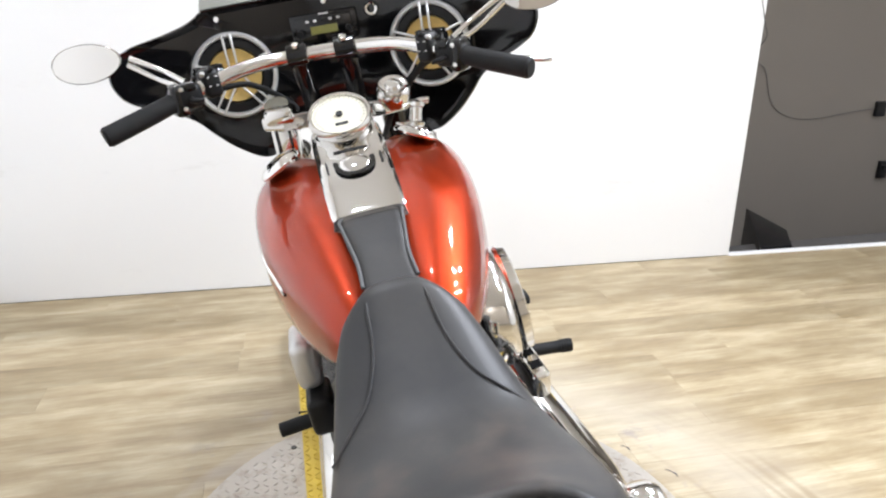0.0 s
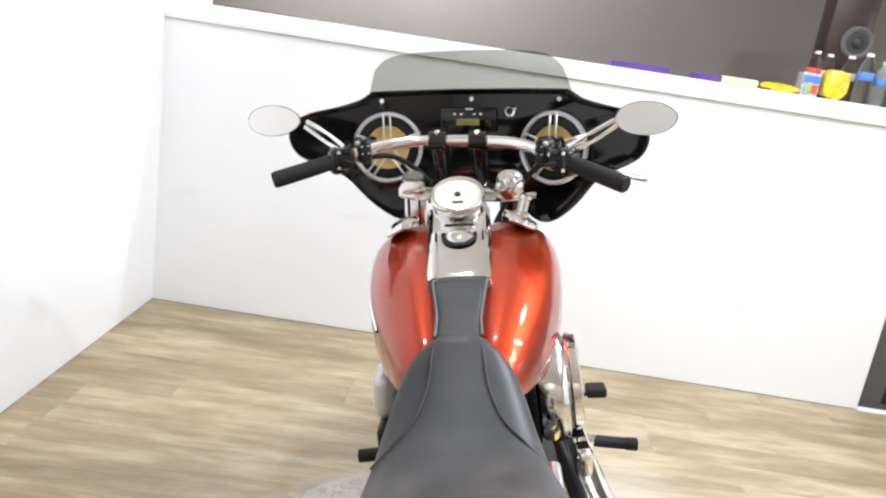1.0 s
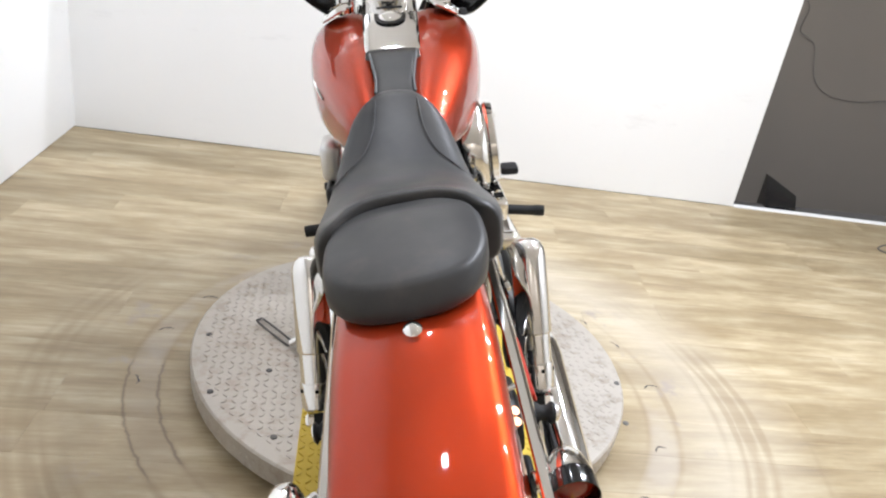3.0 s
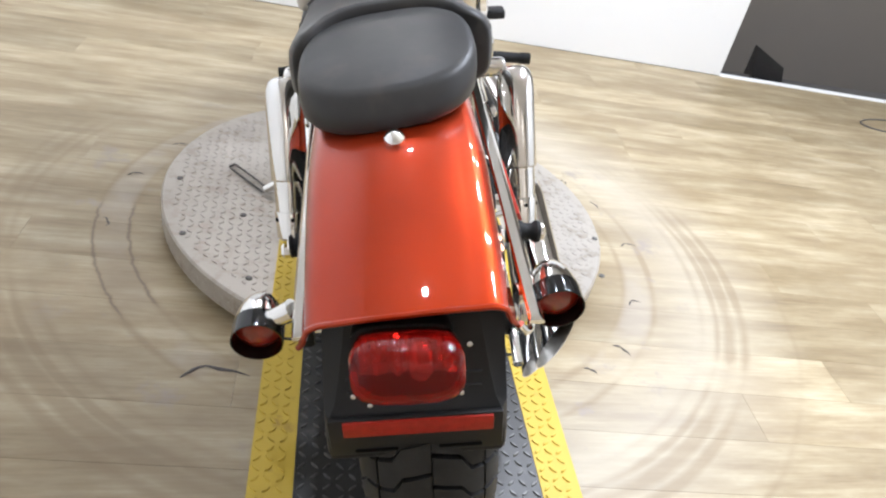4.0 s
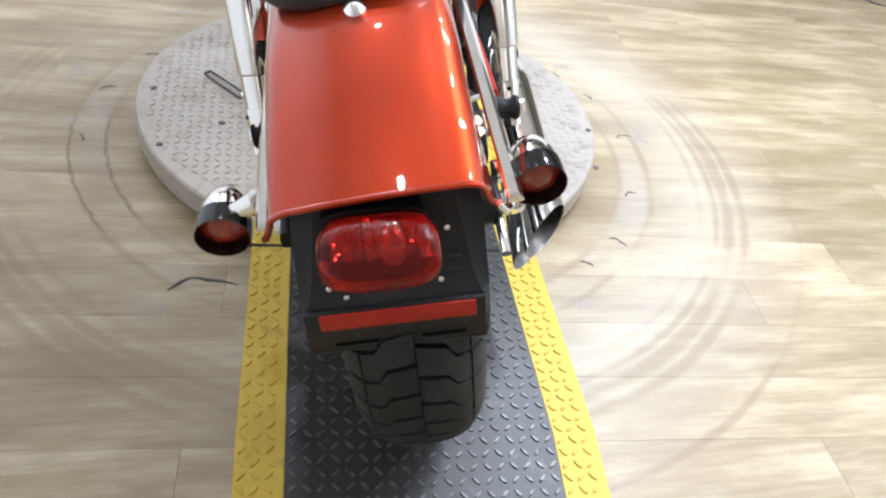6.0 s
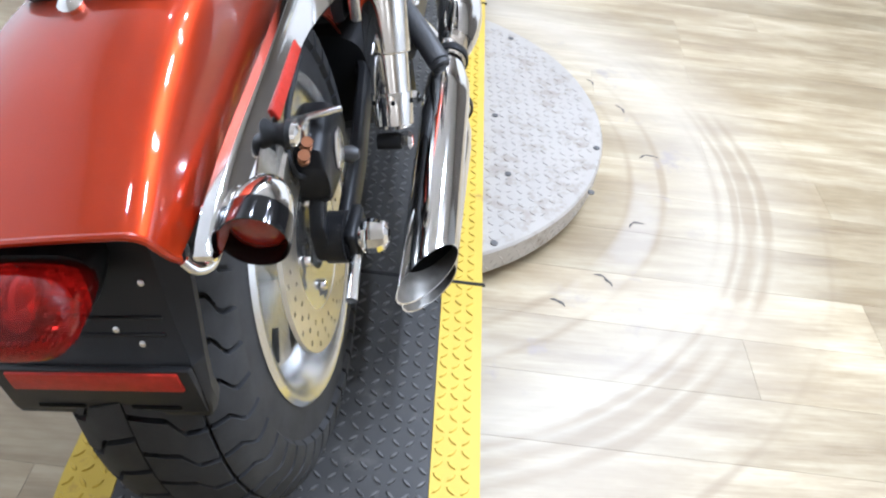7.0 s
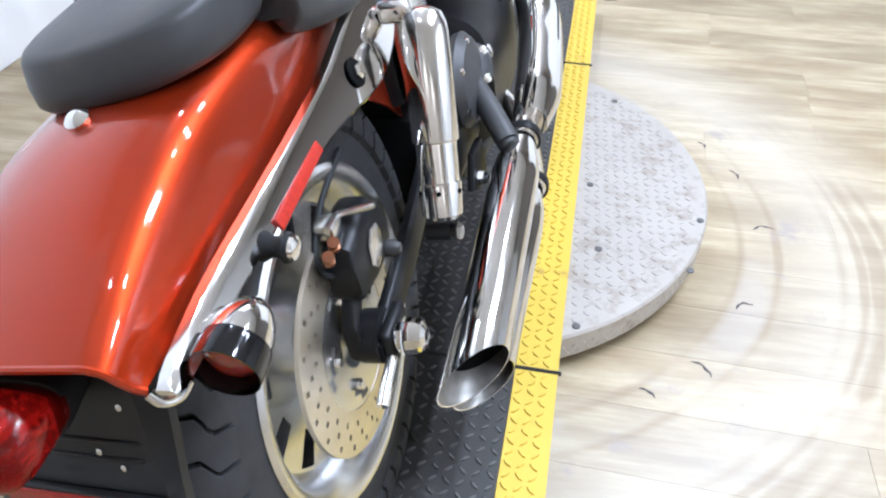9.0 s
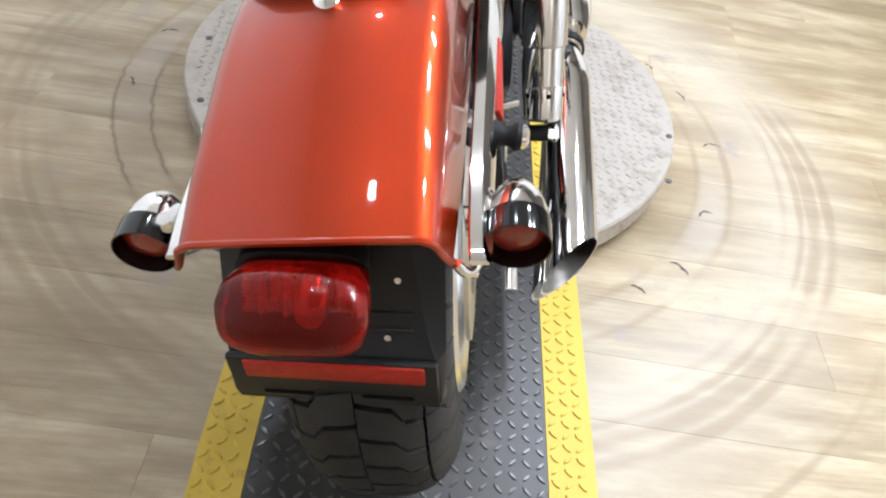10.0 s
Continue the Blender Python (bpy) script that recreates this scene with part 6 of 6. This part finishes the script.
spray = thing("spray_bottle", "white trigger spray bottle with an orange label", "bottle", on_ledge(3.365, 0.06))
part("body", lathe([(0, 0), (0.040, 0), (0.044, 0.008), (0.044, 0.13), (0.032, 0.165), (0.014, 0.190), (0.014, 0.205), (0, 0.205)], 24), WHITE_CARD, spray)
part("label", lathe([(0.0452, 0.04), (0.0456, 0.042), (0.0456, 0.115), (0.0452, 0.117)], 24), CREAM, spray)
part("trigger_head", join(box(-0.012, 0, 0.228, 0.075, 0.026, 0.030, 0.008, 2), tube([(-0.030, 0, 0.215), (-0.040, 0, 0.19), (-0.036, 0, 0.165)], 0.006, 8), box(0, 0, 0.208, 0.034, 0.034, 0.018, 0.004, 2)), WHITE_CARD, spray)
part("print", box(0, -0.046, 0.07, 0.022, 0.004, 0.020, 0.001, 1), RED_PRINT, spray)
loud = thing("loudspeaker", "dark red wooden loudspeaker standing behind the bottles", "loudspeaker", on_ledge(3.035, 0.215) @ pose(0, 0, -0.002))
part("cabinet", box(0, 0.04, 0.28, 0.195, 0.12, 0.56, 0.004, 2), WOOD_DARK, loud)
part("driver_ring", lathe([(0.050, 0), (0.072, 0), (0.072, 0.008), (0.062, 0.012), (0.050, 0.008)], 36, (0.035, -0.020, 0.265), aim=(0, -1, 0), closed=True), CABLE, loud)
part("driver_cone", lathe([(0.060, 0.003), (0.030, -0.008), (0.026, 0.004), (0.014, 0.012), (0, 0.014)], 32, (0.035, -0.021, 0.265), aim=(0, -1, 0)), DGREY, loud)
part("stand", box(0, 0.04, -0.70, 0.20, 0.12, 1.40, 0.003, 1), WOOD_DARK, loud)
strip = thing("wood_strip", "thin dark brown strip lying on the ledge", "strip", on_ledge(0.42, 0.06) @ pose(0, 0, 0, 0, 0, 1))
part("body", box(0, 0, 0.006, 0.44, 0.025, 0.012, 0.002, 1), BROWN, strip)
cable = thing("cable", "thin grey cable hanging from the ledge to a wall socket", "cable", WALL_M)
part("body", tube([(3.30, 0.10, 1.415), (3.36, 0.02, 1.416), (3.375, -0.056, 1.412), (3.385, -0.062, 1.33), (3.41, -0.03, 1.25), (3.46, -0.012, 1.13), (3.62, 0.20, 1.05), (4.05, 0.95, 0.88), (4.24, 1.065, 0.80), (4.32, 1.068, 0.60), (4.45, 1.08, 0.50), (4.66, 1.09, 0.47), (4.90, 1.10, 0.50), (5.13, 1.10, 0.53)], 0.0024, 8, 5), CABLE, cable)
sock = thing("wall_socket", "black plug box on the greige wall", "socket", pose(3.96, 3.675, 0.522))
part("body", box(0, 0, 0, 0.075, 0.03, 0.10, 0.006, 2), BLACK, sock)

sock = thing("wall_socket", "black cable box low on the greige wall", "socket", pose(4.088, 3.675, 0.10))
part("body", box(0, 0, 0, 0.07, 0.03, 0.12, 0.006, 2), BLACK, sock)
part("plug", box(-0.008, -0.022, 0.02, 0.03, 0.02, 0.03, 0.004, 2), BLACK, sock)
loop = thing("floor_cable", "thin dark cable loop lying on the floor", "cable", pose(2.80, 2.22, 0.0))
part("body", tube([(0.35, 0.10, 0.004), (0.12, 0.09, 0.004), (0.01, 0.05, 0.004), (-0.03, 0.0, 0.004), (0.02, -0.05, 0.004), (0.14, -0.07, 0.004), (0.35, -0.06, 0.004)], 0.004, 8, 6), CABLE, loop)

# ---- floor marks and clutter ----


def scuff(points, w, text="small black scuff in the vinyl floor"):
    t = thing("floor_scuff", text, "scuff", Matrix(), "scuffs on the floor")
    t.location = (points[0][0], points[0][1], 0.0)
    part("body", tube([(x - points[0][0], y - points[0][1], 0.0012) for x, y in points], [w * 0.3, w, w * 0.5, w * 1.2, w * 0.7, w * 0.2], 6, 2, True, 0.25), SCUFF, t)


rough = random.Random(11)
for x, y, ang, ln in ((0.97, 0.925, 10, 0.055), (0.88, 0.637, 25, 0.045), (0.765, 0.438, -50, 0.05), (0.655, 0.36, -30, 0.035), (0.93, 1.16, -70, 0.045), (0.86, 1.30, -60, 0.035), (-0.42, 1.30, 10, 0.05), (-0.52, 1.10, 15, 0.045), (-0.55, 0.85, -70, 0.04)):
    a = radians(ang)
    pts = []
    for u in (-0.5, -0.3, -0.1, 0.1, 0.3, 0.5):
        v = 0.22 * ln * (1 - 4 * u * u) + rough.uniform(-0.06, 0.06) * min(ln, 0.06)
        pts.append((x + ln * u * math.cos(a) - v * math.sin(a), y + ln * u * math.sin(a) + v * math.cos(a)))
    scuff(pts, 0.0030)
scuff([(-0.292, 0.298), (-0.268, 0.322), (-0.244, 0.335), (-0.214, 0.326), (-0.184, 0.322), (-0.152, 0.309)], 0.0046, "long jagged black scuff in the vinyl floor")

# ---- plank floor, last ----
floor_thing = tagged(new("floor"), "pale oak vinyl plank floor with rubbed arcs", "floor", "", "structure")
PW, PL = 0.152, 1.22
meshes = {}
rng = random.Random(4)


def plank_mesh(length):
    key = round(length, 2)
    if key not in meshes:
        b = box(0, 0, -0.012, key - 0.0004, PW - 0.0004, 0.024, 0.0003, 1)
        finish(b, 30)
        me = bpy.data.meshes.new("plank")
        b.to_mesh(me)
        b.free()
        me.materials.append(FLOOR)
        meshes[key] = me
    return meshes[key]


south = -3.1
k = 0
while True:
    across = -(k + 0.5) * PW - 0.001
    mid = WALL_M @ Vector((0, across, 0))
    if mid.y < south - 0.2:
        break
    a, stop = -0.09 + 0.047 * (k + 0.5) * PW - 0.12 * (k + 0.5) * PW, 6.35
    first = rng.choice((0.31, 0.61, 0.92, 1.22))
    while a < stop:
        ln = min(first, stop - a)
        ob = new("plank", plank_mesh(ln))
        ob.parent = floor_thing
        ob.matrix_basis = WALL_M @ pose(a + round(ln, 2) / 2, across, 0)
        a, first = a + ln, PL
    k += 1
